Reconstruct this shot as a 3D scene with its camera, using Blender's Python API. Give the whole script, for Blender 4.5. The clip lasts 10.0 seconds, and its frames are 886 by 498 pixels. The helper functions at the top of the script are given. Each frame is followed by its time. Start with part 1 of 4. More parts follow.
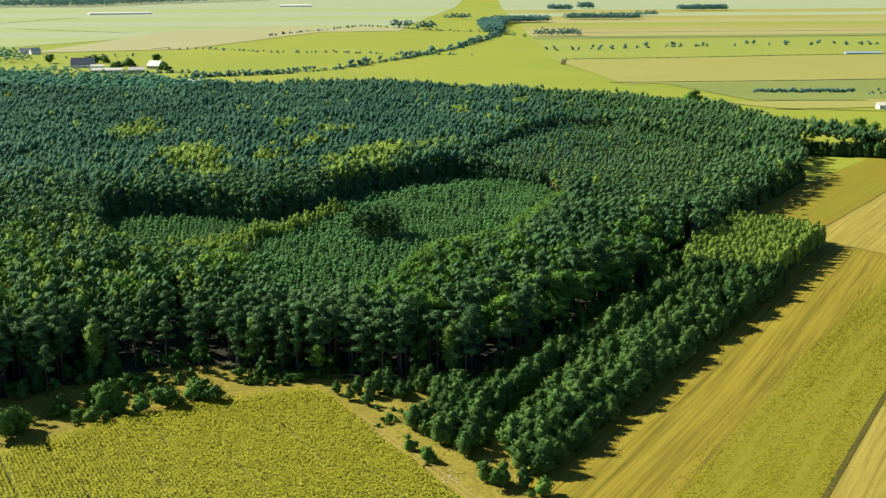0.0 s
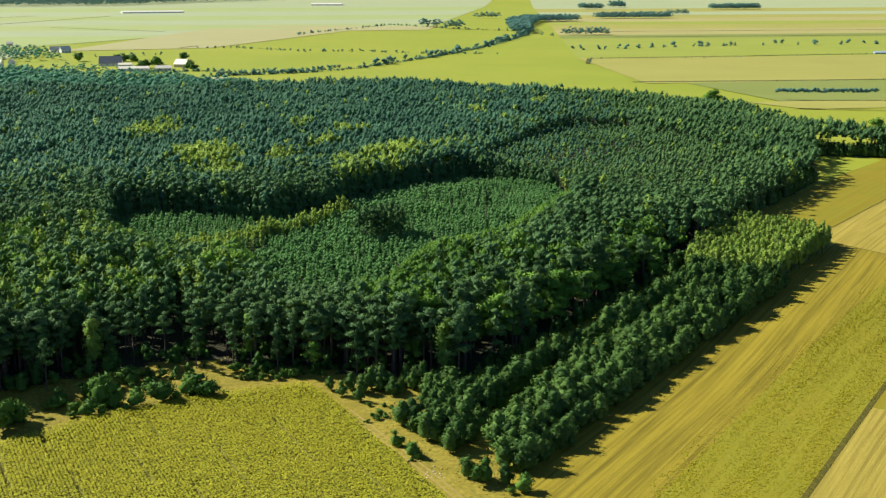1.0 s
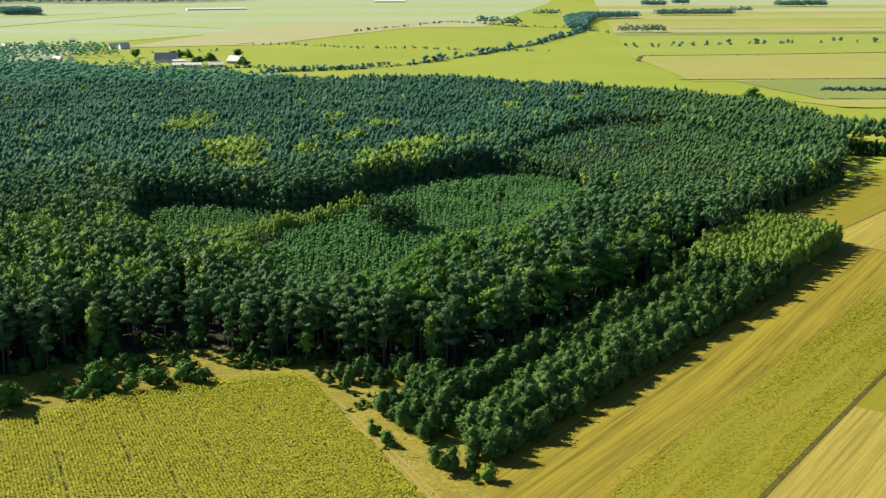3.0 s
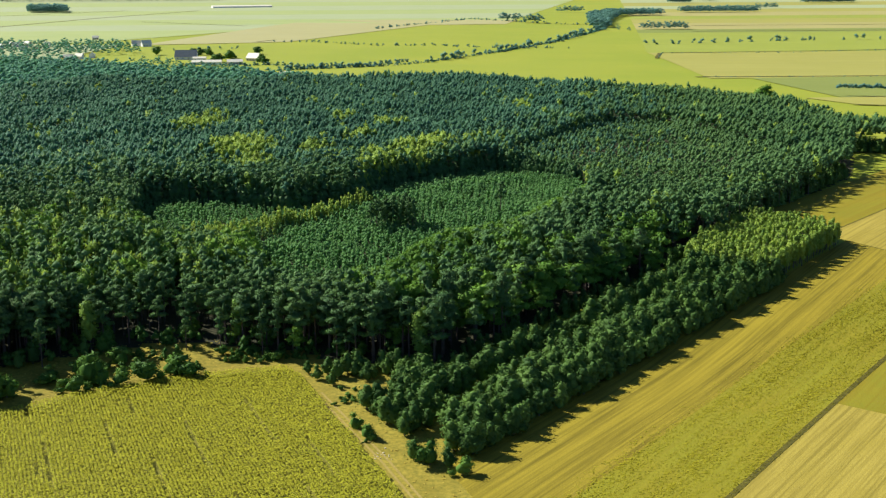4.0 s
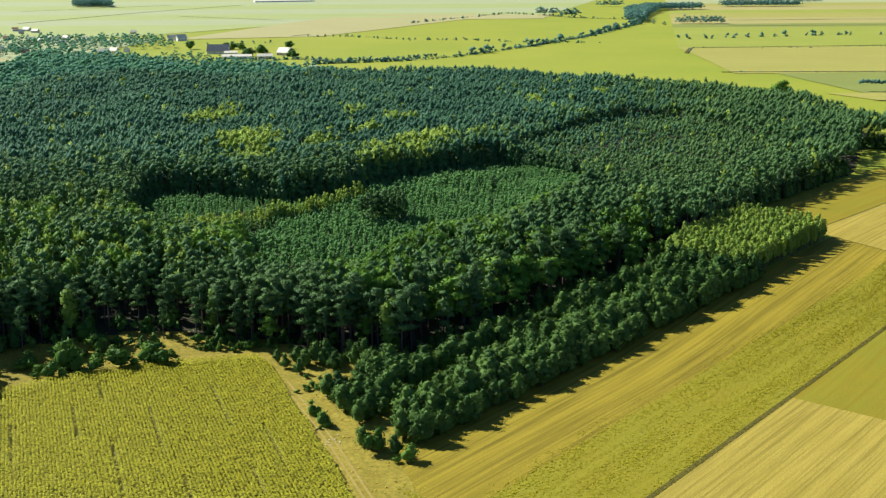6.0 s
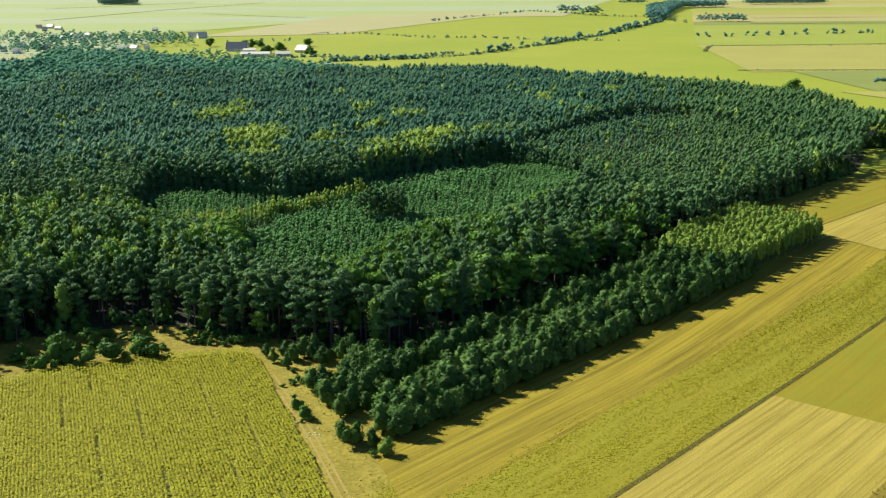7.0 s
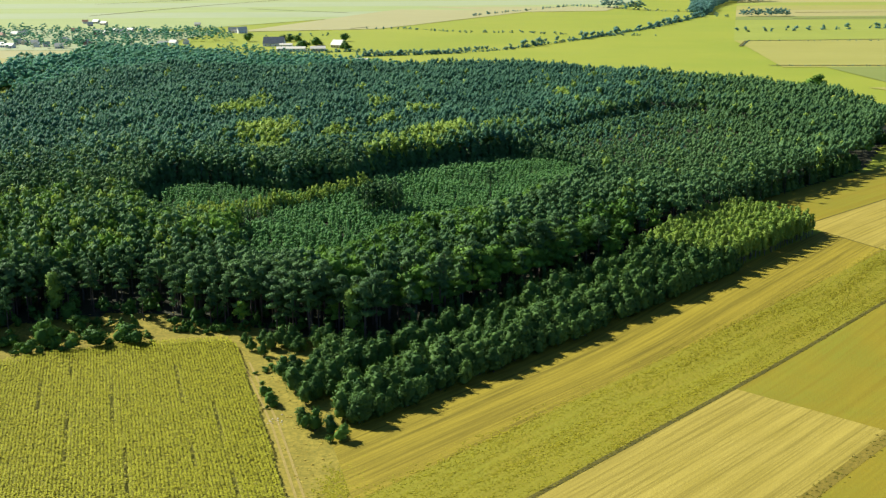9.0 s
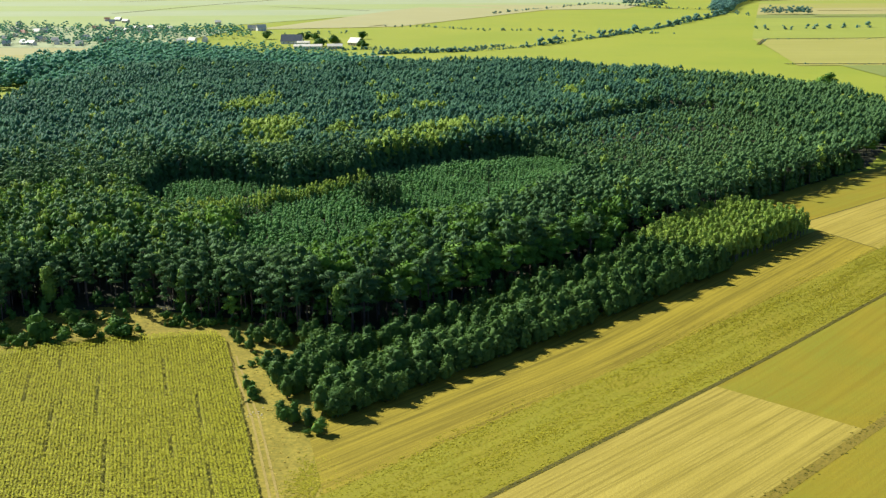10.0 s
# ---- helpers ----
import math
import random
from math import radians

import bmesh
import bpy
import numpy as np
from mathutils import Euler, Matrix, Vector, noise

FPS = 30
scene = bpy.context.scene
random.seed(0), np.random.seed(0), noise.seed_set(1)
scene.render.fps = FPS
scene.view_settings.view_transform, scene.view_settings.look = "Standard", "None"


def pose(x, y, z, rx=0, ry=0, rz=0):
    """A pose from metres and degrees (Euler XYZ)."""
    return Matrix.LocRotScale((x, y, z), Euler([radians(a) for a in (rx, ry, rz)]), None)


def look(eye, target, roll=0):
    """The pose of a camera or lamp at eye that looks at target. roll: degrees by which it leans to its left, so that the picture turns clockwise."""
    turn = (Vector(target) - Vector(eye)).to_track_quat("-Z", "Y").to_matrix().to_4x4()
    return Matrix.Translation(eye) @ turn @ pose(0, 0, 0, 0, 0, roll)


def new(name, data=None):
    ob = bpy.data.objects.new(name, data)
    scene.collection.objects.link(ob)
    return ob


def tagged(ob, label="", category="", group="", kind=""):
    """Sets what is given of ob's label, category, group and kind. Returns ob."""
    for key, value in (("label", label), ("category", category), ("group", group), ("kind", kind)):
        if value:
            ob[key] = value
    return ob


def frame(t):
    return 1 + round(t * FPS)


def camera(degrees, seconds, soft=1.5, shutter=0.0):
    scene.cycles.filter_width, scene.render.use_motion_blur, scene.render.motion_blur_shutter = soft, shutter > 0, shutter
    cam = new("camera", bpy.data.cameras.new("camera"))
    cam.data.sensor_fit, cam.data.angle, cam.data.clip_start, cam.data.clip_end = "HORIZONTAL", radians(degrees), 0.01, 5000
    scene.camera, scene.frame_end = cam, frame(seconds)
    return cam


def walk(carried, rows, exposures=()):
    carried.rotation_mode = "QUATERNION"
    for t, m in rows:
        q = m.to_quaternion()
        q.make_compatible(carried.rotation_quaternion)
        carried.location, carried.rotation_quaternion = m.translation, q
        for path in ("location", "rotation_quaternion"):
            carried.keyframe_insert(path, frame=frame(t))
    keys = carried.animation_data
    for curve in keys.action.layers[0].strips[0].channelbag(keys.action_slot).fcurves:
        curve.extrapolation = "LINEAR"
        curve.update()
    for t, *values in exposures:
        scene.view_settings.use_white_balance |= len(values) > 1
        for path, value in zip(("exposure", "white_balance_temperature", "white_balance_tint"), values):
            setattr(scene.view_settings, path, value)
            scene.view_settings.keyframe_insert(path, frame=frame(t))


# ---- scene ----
# ---------------------------------------------------------------- camera
cam = camera(42.0, 10.0, soft=1.3)

# seconds, place in metres, then yaw, pitch and roll in degrees
PATH = [
    (0, -49.29, 16.88, 98.37, -7.513, -12.584, -0.094),
    (0.5, -44.53, 14.99, 98.66, -6.725, -12.625, -0.104),
    (1, -39.78, 13.11, 98.81, -5.872, -12.646, -0.090),
    (1.5, -35.15, 11.25, 98.98, -5.017, -12.670, -0.081),
    (2, -30.41, 9.58, 99.08, -4.164, -12.704, -0.104),
    (2.5, -25.54, 7.86, 99.14, -3.329, -12.737, -0.121),
    (4, -10.42, 3.05, 99.63, -1.202, -12.926, -0.262),
    (4.5, -5.24, 1.50, 99.82, -0.554, -12.998, -0.310),
    (5, 0.01, 0.00, 100.01, 0.048, -13.064, -0.348),
    (5.5, 5.29, -1.40, 100.24, 0.568, -13.134, -0.358),
    (7, 21.09, -5.26, 100.80, 2.459, -13.315, -0.352),
    (7.5, 26.23, -6.42, 100.92, 3.124, -13.363, -0.394),
    (8, 31.59, -7.53, 100.99, 3.810, -13.415, -0.436),
    (8.5, 36.98, -8.56, 101.11, 4.441, -13.484, -0.472),
    (9, 42.40, -9.46, 101.32, 5.086, -13.554, -0.498),
    (9.5, 47.89, -10.26, 101.36, 5.740, -13.603, -0.501),
    (10, 53.42, -10.92, 101.41, 6.376, -13.647, -0.510),
]


def flight_pose(x, y, z, yaw, pitch, roll):
    a, b = radians(yaw), radians(pitch)
    way = Vector((-math.sin(a) * math.cos(b), math.cos(a) * math.cos(b), math.sin(b)))
    return look((x, y, z), Vector((x, y, z)) + way * 100, roll)


walk(cam, [(row[0], flight_pose(*row[1:])) for row in PATH], [(0, 0.82, 6320, 6), (10, 0.90, 6150, 6)])

# ---------------------------------------------------------------- light
SUN_FROM = Vector((-0.86, 0.51, 0.77)).normalized()      # towards the sun
SUN_ELEVATION = math.asin(SUN_FROM.z)
world = bpy.data.worlds.new("sky")
scene.world = world
world.use_nodes = True
sky = world.node_tree.nodes.new("ShaderNodeTexSky")
sky.sky_type, sky.sun_disc = "NISHITA", False
sky.sun_elevation, sky.sun_rotation = SUN_ELEVATION, math.atan2(SUN_FROM.x, SUN_FROM.y)
sky.altitude, sky.air_density, sky.dust_density, sky.ozone_density = 150, 0.55, 0.1, 6.0
world.node_tree.links.new(sky.outputs[0], world.node_tree.nodes["Background"].inputs[0])
world.node_tree.nodes["Background"].inputs[1].default_value = 0.08
sun_data = bpy.data.lights.new("sun", "SUN")
sun_data.energy, sun_data.angle, sun_data.color = 5.0, radians(0.55), (1.0, 0.955, 0.84)
sun = new("sun", sun_data)
sun.matrix_world = look(SUN_FROM * 500, (0, 0, 0))


# ---------------------------------------------------------------- materials
def nodes_of(name):
    m = bpy.data.materials.new(name)
    m.use_nodes = True
    t = m.node_tree
    t.nodes.clear()
    return m, t, t.nodes.new("ShaderNodeOutputMaterial")


def add(t, kind, **inputs):
    n = t.nodes.new(kind)
    for key, value in inputs.items():
        if key in n.inputs:
            if isinstance(value, bpy.types.NodeSocket):
                t.links.new(value, n.inputs[key])
            else:
                n.inputs[key].default_value = value
    return n


def mix_colour(t, fac, a, b, how="MIX"):
    n = t.nodes.new("ShaderNodeMix")
    n.data_type, n.blend_type = "RGBA", how
    for i, value in ((0, fac), (6, a), (7, b)):
        if isinstance(value, bpy.types.NodeSocket):
            t.links.new(value, n.inputs[i])
        else:
            n.inputs[i].default_value = value if i == 0 else (*value, 1)
    return n.outputs[2]


def ramp(t, value, low, high):
    n = add(t, "ShaderNodeMapRange", Value=value)
    n.inputs["From Min"].default_value, n.inputs["From Max"].default_value = low, high
    return n.outputs[0]


def noise_at(t, vector, scale, detail=4.0, rough=0.6):
    n = add(t, "ShaderNodeTexNoise", Vector=vector, Scale=scale, Detail=detail, Roughness=rough)
    return n.outputs["Fac"]


def foliage(name, dark, light, through_leaf, single):
    """Leaves: varied from leaf to leaf and from tree to tree. single: for trees that are objects of their own."""
    m, t, out = nodes_of(name)
    geo = t.nodes.new("ShaderNodeNewGeometry")
    if single:
        tree = t.nodes.new("ShaderNodeObjectInfo").outputs["Random"]
    else:
        n = t.nodes.new("ShaderNodeAttribute")
        n.attribute_name = "tint"
        tree = n.outputs["Fac"]
    blend = add(t, "ShaderNodeMath")
    blend.operation = "MULTIPLY_ADD"
    t.links.new(geo.outputs["Random Per Island"], blend.inputs[0])
    blend.inputs[1].default_value = 0.16
    half = add(t, "ShaderNodeMath")
    half.operation = "MULTIPLY"
    t.links.new(tree, half.inputs[0])
    half.inputs[1].default_value = 0.72
    t.links.new(half.outputs[0], blend.inputs[2])
    colour = mix_colour(t, blend.outputs[0], dark, light)
    body = add(t, "ShaderNodeBsdfPrincipled", Roughness=0.6)
    body.inputs["Specular IOR Level"].default_value = 0.06
    t.links.new(colour, body.inputs["Base Color"])
    glow = add(t, "ShaderNodeBsdfTranslucent", Color=mix_colour(t, 0.5, (light[0] * 1.2, light[1] * 1.2, light[2] * 0.8), colour))
    both = add(t, "ShaderNodeMixShader", Fac=through_leaf)
    t.links.new(body.outputs[0], both.inputs[1])
    t.links.new(glow.outputs[0], both.inputs[2])
    t.links.new(both.outputs[0], out.inputs[0])
    return m


def field_material(name, a, b, c, fine=2.5, coarse=0.06, stripes=0.0, pitch=1.0, amount=0.5, relief=0.4):
    """Ground cover: fine grain, wide patches, and furrows or swaths along the sheet's own x where wanted."""
    m, t, out = nodes_of(name)
    place = t.nodes.new("ShaderNodeTexCoord").outputs["Object"]
    colour = mix_colour(t, ramp(t, noise_at(t, place, coarse, 5.0), 0.36, 0.64), a, b)
    grain = noise_at(t, place, fine, 3.0, 0.7)
    colour = mix_colour(t, ramp(t, grain, 0.38, 0.72), colour, c)
    if stripes:
        apart = t.nodes.new("ShaderNodeSeparateXYZ")
        t.links.new(place, apart.inputs[0])
        joined = t.nodes.new("ShaderNodeCombineXYZ")
        thin = add(t, "ShaderNodeMath")
        thin.operation = "MULTIPLY"
        t.links.new(apart.outputs[0], thin.inputs[0])
        thin.inputs[1].default_value = 0.02
        t.links.new(thin.outputs[0], joined.inputs[0])
        t.links.new(apart.outputs[1], joined.inputs[1])
        lines = noise_at(t, joined.outputs[0], 1.0 / pitch, 3.0, 0.65)
        strength = add(t, "ShaderNodeMath")
        strength.operation = "MULTIPLY"
        t.links.new(ramp(t, lines, 0.42, 0.62), strength.inputs[0])
        strength.inputs[1].default_value = stripes
        colour = mix_colour(t, strength.outputs[0], colour, tuple(v * amount for v in a))
        wide = noise_at(t, joined.outputs[0], 0.22 / pitch, 2.0, 0.5)
        streak = add(t, "ShaderNodeMath")
        streak.operation = "MULTIPLY"
        t.links.new(ramp(t, wide, 0.45, 0.7), streak.inputs[0])
        streak.inputs[1].default_value = min(1.0, stripes) * 0.45
        colour = mix_colour(t, streak.outputs[0], colour, tuple(v * 1.18 for v in b))
    body = add(t, "ShaderNodeBsdfPrincipled", Roughness=0.9)
    body.inputs["Specular IOR Level"].default_value = 0.15
    t.links.new(colour, body.inputs["Base Color"])
    bump = add(t, "ShaderNodeBump", Height=grain, Strength=relief, Distance=0.25)
    t.links.new(bump.outputs[0], body.inputs["Normal"])
    t.links.new(body.outputs[0], out.inputs[0])
    return m


def solid(name, a, b, scale=2.0, rough=0.8, metal=0.0):
    m, t, out = nodes_of(name)
    place = t.nodes.new("ShaderNodeTexCoord").outputs["Object"]
    colour = mix_colour(t, ramp(t, noise_at(t, place, scale, 5.0), 0.3, 0.7), a, b)
    body = add(t, "ShaderNodeBsdfPrincipled", Roughness=rough, Metallic=metal)
    t.links.new(colour, body.inputs["Base Color"])
    t.links.new(body.outputs[0], out.inputs[0])
    return m


LEAF = {
    "pine": ((0.051, 0.113, 0.041), (0.134, 0.232, 0.072), 0.20),
    # far pines: blue added to the leaf colour in place of haze
    "pine_hazed": ((0.048, 0.124, 0.078), (0.114, 0.234, 0.126), 0.30),
    "young_pine": ((0.100, 0.222, 0.076), (0.185, 0.348, 0.108), 0.36),
    "broadleaf": ((0.052, 0.126, 0.020), (0.172, 0.304, 0.040), 0.18),
    "birch": ((0.130, 0.225, 0.044), (0.320, 0.410, 0.066), 0.30),
    "locust": ((0.033, 0.078, 0.020), (0.112, 0.192, 0.038), 0.12),
    # village trees, then far groves and hedges: leaves blued and lightened to paint haze
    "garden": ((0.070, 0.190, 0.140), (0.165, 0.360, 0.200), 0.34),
    "haze_tinted": ((0.092, 0.200, 0.170), (0.150, 0.290, 0.235), 0.30),
    "shrub": ((0.036, 0.092, 0.018), (0.120, 0.216, 0.034), 0.14),
}
FOLIAGE = {k: foliage(k + "_leaves", *v, single=False) for k, v in LEAF.items()}
FOLIAGE_ONE = {k: foliage(k + "_leaves_of_one_tree", *v, single=True) for k, v in LEAF.items()}
FOLIAGE_ONE["pine"] = foliage("old_pine_needles", (0.046, 0.100, 0.036), (0.124, 0.218, 0.068), 0.18, single=True)
FOLIAGE_ONE["birch"] = foliage("birch_leaves_of_edge_tree", (0.080, 0.165, 0.030), (0.200, 0.300, 0.050), 0.2, single=True)
BARK = solid("pine_bark", (0.05, 0.035, 0.025), (0.13, 0.085, 0.06), 1.5, 0.9)
BARK_GREY = solid("grey_bark", (0.06, 0.052, 0.04), (0.16, 0.14, 0.11), 1.5, 0.9)
# trunks inside stands: bark colour darkened to paint the shade under the crowns
BARK_SHADED = solid("shaded_bark", (0.035, 0.030, 0.024), (0.08, 0.066, 0.05), 1.5, 0.9)
SUNFLOWER_LEAF = foliage("sunflower_leaves", (0.310, 0.308, 0.024), (0.510, 0.478, 0.038), 0.30, False)
CROP_LEAF = foliage("green_crop_leaves", (0.225, 0.215, 0.014), (0.345, 0.296, 0.018), 0.20, False)
WEED_LEAF = foliage("weed_leaves", (0.100, 0.090, 0.012), (0.220, 0.190, 0.022), 0.2, False)
DRY_LEAF = foliage("dry_grass_blades", (0.300, 0.225, 0.034), (0.480, 0.370, 0.064), 0.1, False)
MEADOW = field_material("meadow", (0.220, 0.262, 0.020), (0.280, 0.292, 0.026), (0.250, 0.265, 0.022), 0.5, 0.006)
DRY_GRASS = field_material("dry_grass", (0.240, 0.184, 0.022), (0.335, 0.258, 0.036), (0.150, 0.134, 0.016), 0.9, 0.16)
STUBBLE = field_material("mown_stubble", (0.262, 0.200, 0.015), (0.312, 0.236, 0.020), (0.218, 0.170, 0.014), 2.2, 0.05, 1.0, 1.1, 0.56)
STRAW = field_material("pale_straw", (0.330, 0.254, 0.038), (0.378, 0.292, 0.054), (0.280, 0.218, 0.034), 1.6, 0.06, 1.0, 0.9, 0.68)
OCHRE = field_material("ochre_field", (0.268, 0.194, 0.011), (0.196, 0.190, 0.014), (0.224, 0.178, 0.012), 1.4, 0.035, 0.6, 1.9, 0.74)
CROP_SOIL = field_material("low_green_crop", (0.252, 0.206, 0.013), (0.224, 0.212, 0.014), (0.205, 0.180, 0.012), 1.1, 0.05, 0.6, 0.9, 0.78)
SUNFLOWER_SOIL = field_material("sunflower_soil", (0.165, 0.150, 0.020), (0.205, 0.185, 0.024), (0.130, 0.125, 0.016), 1.4, 0.1)
# needle litter, darkened so its colour holds the shade of the canopy
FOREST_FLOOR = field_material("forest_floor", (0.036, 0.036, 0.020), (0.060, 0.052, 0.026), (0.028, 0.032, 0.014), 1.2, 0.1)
TRACK_SAND = field_material("track_sand", (0.300, 0.222, 0.058), (0.345, 0.258, 0.070), (0.240, 0.182, 0.042), 2.0, 0.15)
BANK = field_material("weedy_bank", (0.200, 0.146, 0.018), (0.235, 0.172, 0.022), (0.140, 0.110, 0.014), 1.2, 0.2)
DITCH = field_material("ditch_weeds", (0.090, 0.076, 0.012), (0.125, 0.102, 0.016), (0.062, 0.058, 0.010), 1.5, 0.2)
# haze is put into these field colours: paler, with the blue raised
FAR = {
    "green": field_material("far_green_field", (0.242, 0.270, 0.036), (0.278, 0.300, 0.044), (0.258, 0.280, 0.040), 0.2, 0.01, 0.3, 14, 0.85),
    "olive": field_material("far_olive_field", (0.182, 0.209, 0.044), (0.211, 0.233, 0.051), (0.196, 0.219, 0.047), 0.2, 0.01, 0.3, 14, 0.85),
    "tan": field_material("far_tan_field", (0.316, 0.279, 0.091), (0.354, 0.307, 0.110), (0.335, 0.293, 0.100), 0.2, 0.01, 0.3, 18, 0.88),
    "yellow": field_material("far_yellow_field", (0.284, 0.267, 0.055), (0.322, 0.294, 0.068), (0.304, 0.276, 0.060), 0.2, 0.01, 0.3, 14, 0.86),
    "pale": field_material("far_haze_pale_field", (0.300, 0.330, 0.165), (0.332, 0.355, 0.185), (0.316, 0.343, 0.175), 0.2, 0.01, 0.25, 20, 0.9),
    "hay": field_material("far_haze_green_field", (0.285, 0.325, 0.110), (0.318, 0.350, 0.128), (0.300, 0.338, 0.120), 0.2, 0.01, 0.25, 20, 0.9),
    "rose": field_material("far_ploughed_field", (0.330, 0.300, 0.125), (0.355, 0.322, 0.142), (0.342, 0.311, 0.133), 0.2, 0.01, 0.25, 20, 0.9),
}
WHITE_WALL = solid("white_render", (0.70, 0.68, 0.62), (0.80, 0.78, 0.72), 0.6)
STONE = solid("field_stone", (0.46, 0.40, 0.27), (0.58, 0.52, 0.38), 2.0, 0.9)
CREAM_WALL = solid("cream_render", (0.58, 0.50, 0.36), (0.66, 0.58, 0.42), 0.6)
PALE_ROOF = solid("pale_sheet_roof", (0.62, 0.56, 0.44), (0.74, 0.68, 0.54), 0.5, 0.6)
DARK_ROOF = solid("slate_roof", (0.05, 0.07, 0.09), (0.09, 0.11, 0.13), 0.6, 0.6)
RED_ROOF = solid("tile_roof", (0.36, 0.17, 0.10), (0.46, 0.24, 0.15), 0.8, 0.8)
GLASS_BLUE = solid("plastic_tunnel", (0.30, 0.38, 0.42), (0.42, 0.50, 0.52), 0.4, 0.3)
DARK_PANE = solid("window_glass", (0.03, 0.04, 0.05), (0.05, 0.06, 0.07), 0.6, 0.15)
TIMBER = solid("weathered_timber", (0.18, 0.12, 0.07), (0.28, 0.19, 0.11), 1.0)

# ---------------------------------------------------------------- the lie of the land
# flat as far as the wood, then a slope under the strip and the wood, then a slow rise to the horizon
FLAT_AT, FLAT_RISE = [0, 650, 1300, 1600, 2100, 3000, 4100, 4900, 6500], [0, 0, 17, 22, 28, 34, 42, 72, 125]
SLOPE_AT = [0, 298, 330, 352, 395, 415, 470, 560, 650, 1300, 1600, 2100, 3000, 4100, 4900, 6500]
SLOPE = [0, 0, 3, 5.3, 8.6, 10.2, 12.4, 13.6, 14.4, 17, 22, 28, 34, 42, 72, 125]
RISE_AT = np.arange(0, 6501, 5.0)
RISE = np.interp(RISE_AT, SLOPE_AT, SLOPE)
RISE = np.where(RISE_AT < 700, np.convolve(np.pad(RISE, 4, mode="edge"), np.ones(9) / 9, "valid"), RISE)
# the plan below is drawn as if the first 650 m were level; places are drawn in to where they stand on the slope
PLAN_R = np.arange(1, 6501, 1.0)
SIGHT = (100 - np.interp(PLAN_R, RISE_AT, RISE)) / PLAN_R
TRUE_R = np.interp(-(100 - np.interp(PLAN_R, FLAT_AT, FLAT_RISE)) / PLAN_R, -SIGHT, PLAN_R)


def drawn_in(x, y):
    """How far a place of the plan moves towards the middle of the map, as a factor."""
    r = math.hypot(x, y)
    return float(np.interp(r, PLAN_R, TRUE_R)) / r if r > 1 else 1.0


def site(x, y):
    f = drawn_in(x, y)
    return x * f, y * f


def sites(p):
    r = np.maximum(np.hypot(p[:, 0], p[:, 1]), 1)
    f = np.interp(r, PLAN_R, TRUE_R) / r
    return p * f[:, None], f


def land(x, y):
    return float(np.interp(math.hypot(x, y), RISE_AT, RISE))


def lands(p):
    return np.interp(np.hypot(p[:, 0], p[:, 1]), RISE_AT, RISE)


# the strip of young trees and the fields beside it run along one line; u is along it, v to the side of it
AX, AY = 0.606, 0.795


def uv(u, v):
    return (AX * u + AY * v, AY * u - AX * v)


def mesh_of(name, verts, faces, material, smooth=False):
    me = bpy.data.meshes.new(name)
    me.from_pydata([tuple(v) for v in verts], [], [tuple(f) for f in faces])
    me.materials.append(material)
    if smooth:
        me.polygons.foreach_set("use_smooth", [True] * len(me.polygons))
    me.update()
    return me


def triangles(name, verts, tris, material, tint=None, normals=None):
    """One mesh out of arrays of corners and triangles."""
    me = bpy.data.meshes.new(name)
    n, k = len(verts), len(tris)
    me.vertices.add(n)
    me.vertices.foreach_set("co", np.asarray(verts, dtype=np.float32).ravel())
    me.loops.add(3 * k)
    me.loops.foreach_set("vertex_index", np.asarray(tris, dtype=np.int32).ravel())
    me.polygons.add(k)
    me.polygons.foreach_set("loop_start", np.arange(0, 3 * k, 3, dtype=np.int32))
    me.materials.append(material)
    if tint is not None:
        me.attributes.new("tint", "FLOAT", "POINT").data.foreach_set("value", np.asarray(tint, dtype=np.float32))
    if normals is not None:
        me.polygons.foreach_set("use_smooth", np.ones(k, dtype=bool))
        me.attributes.new("custom_normal", "FLOAT_VECTOR", "POINT").data.foreach_set("vector", np.asarray(normals, dtype=np.float32).ravel())
    me.update(calc_edges=True)
    return me


def part(name, me, parent, label=""):
    ob = new(name, me)
    ob.parent = parent
    return tagged(ob, label)


def sheet(name, corners, material, label, category, lift=0.05, nu=70, nv=14, turned=True):
    """A field laid on the land: four corners, the first edge gives the direction of its rows."""
    a, b, c, d = [Vector((*p, 0)) for p in corners]
    angle = math.atan2(b.y - a.y, b.x - a.x) if turned else 0.0
    m = pose(a.x, a.y, 0, 0, 0, math.degrees(angle))
    back = m.inverted()
    verts, faces = [], []
    for j in range(nv + 1):
        for i in range(nu + 1):
            s, r = i / nu, j / nv
            p = (a * (1 - s) + b * s) * (1 - r) + (d * (1 - s) + c * s) * r
            p.x, p.y = site(p.x, p.y)
            p.z = land(p.x, p.y) + lift + 0.05
            verts.append(back @ p)
    for j in range(nv):
        for i in range(nu):
            k = j * (nu + 1) + i
            faces.append((k, k + 1, k + nu + 2, k + nu + 1))
    cross = (b - a).cross(d - a).z
    if cross < 0:
        faces = [f[::-1] for f in faces]
    ob = new(name, mesh_of(name, verts, faces, material))
    ob.matrix_world = m
    return tagged(ob, label, category, kind="structure")


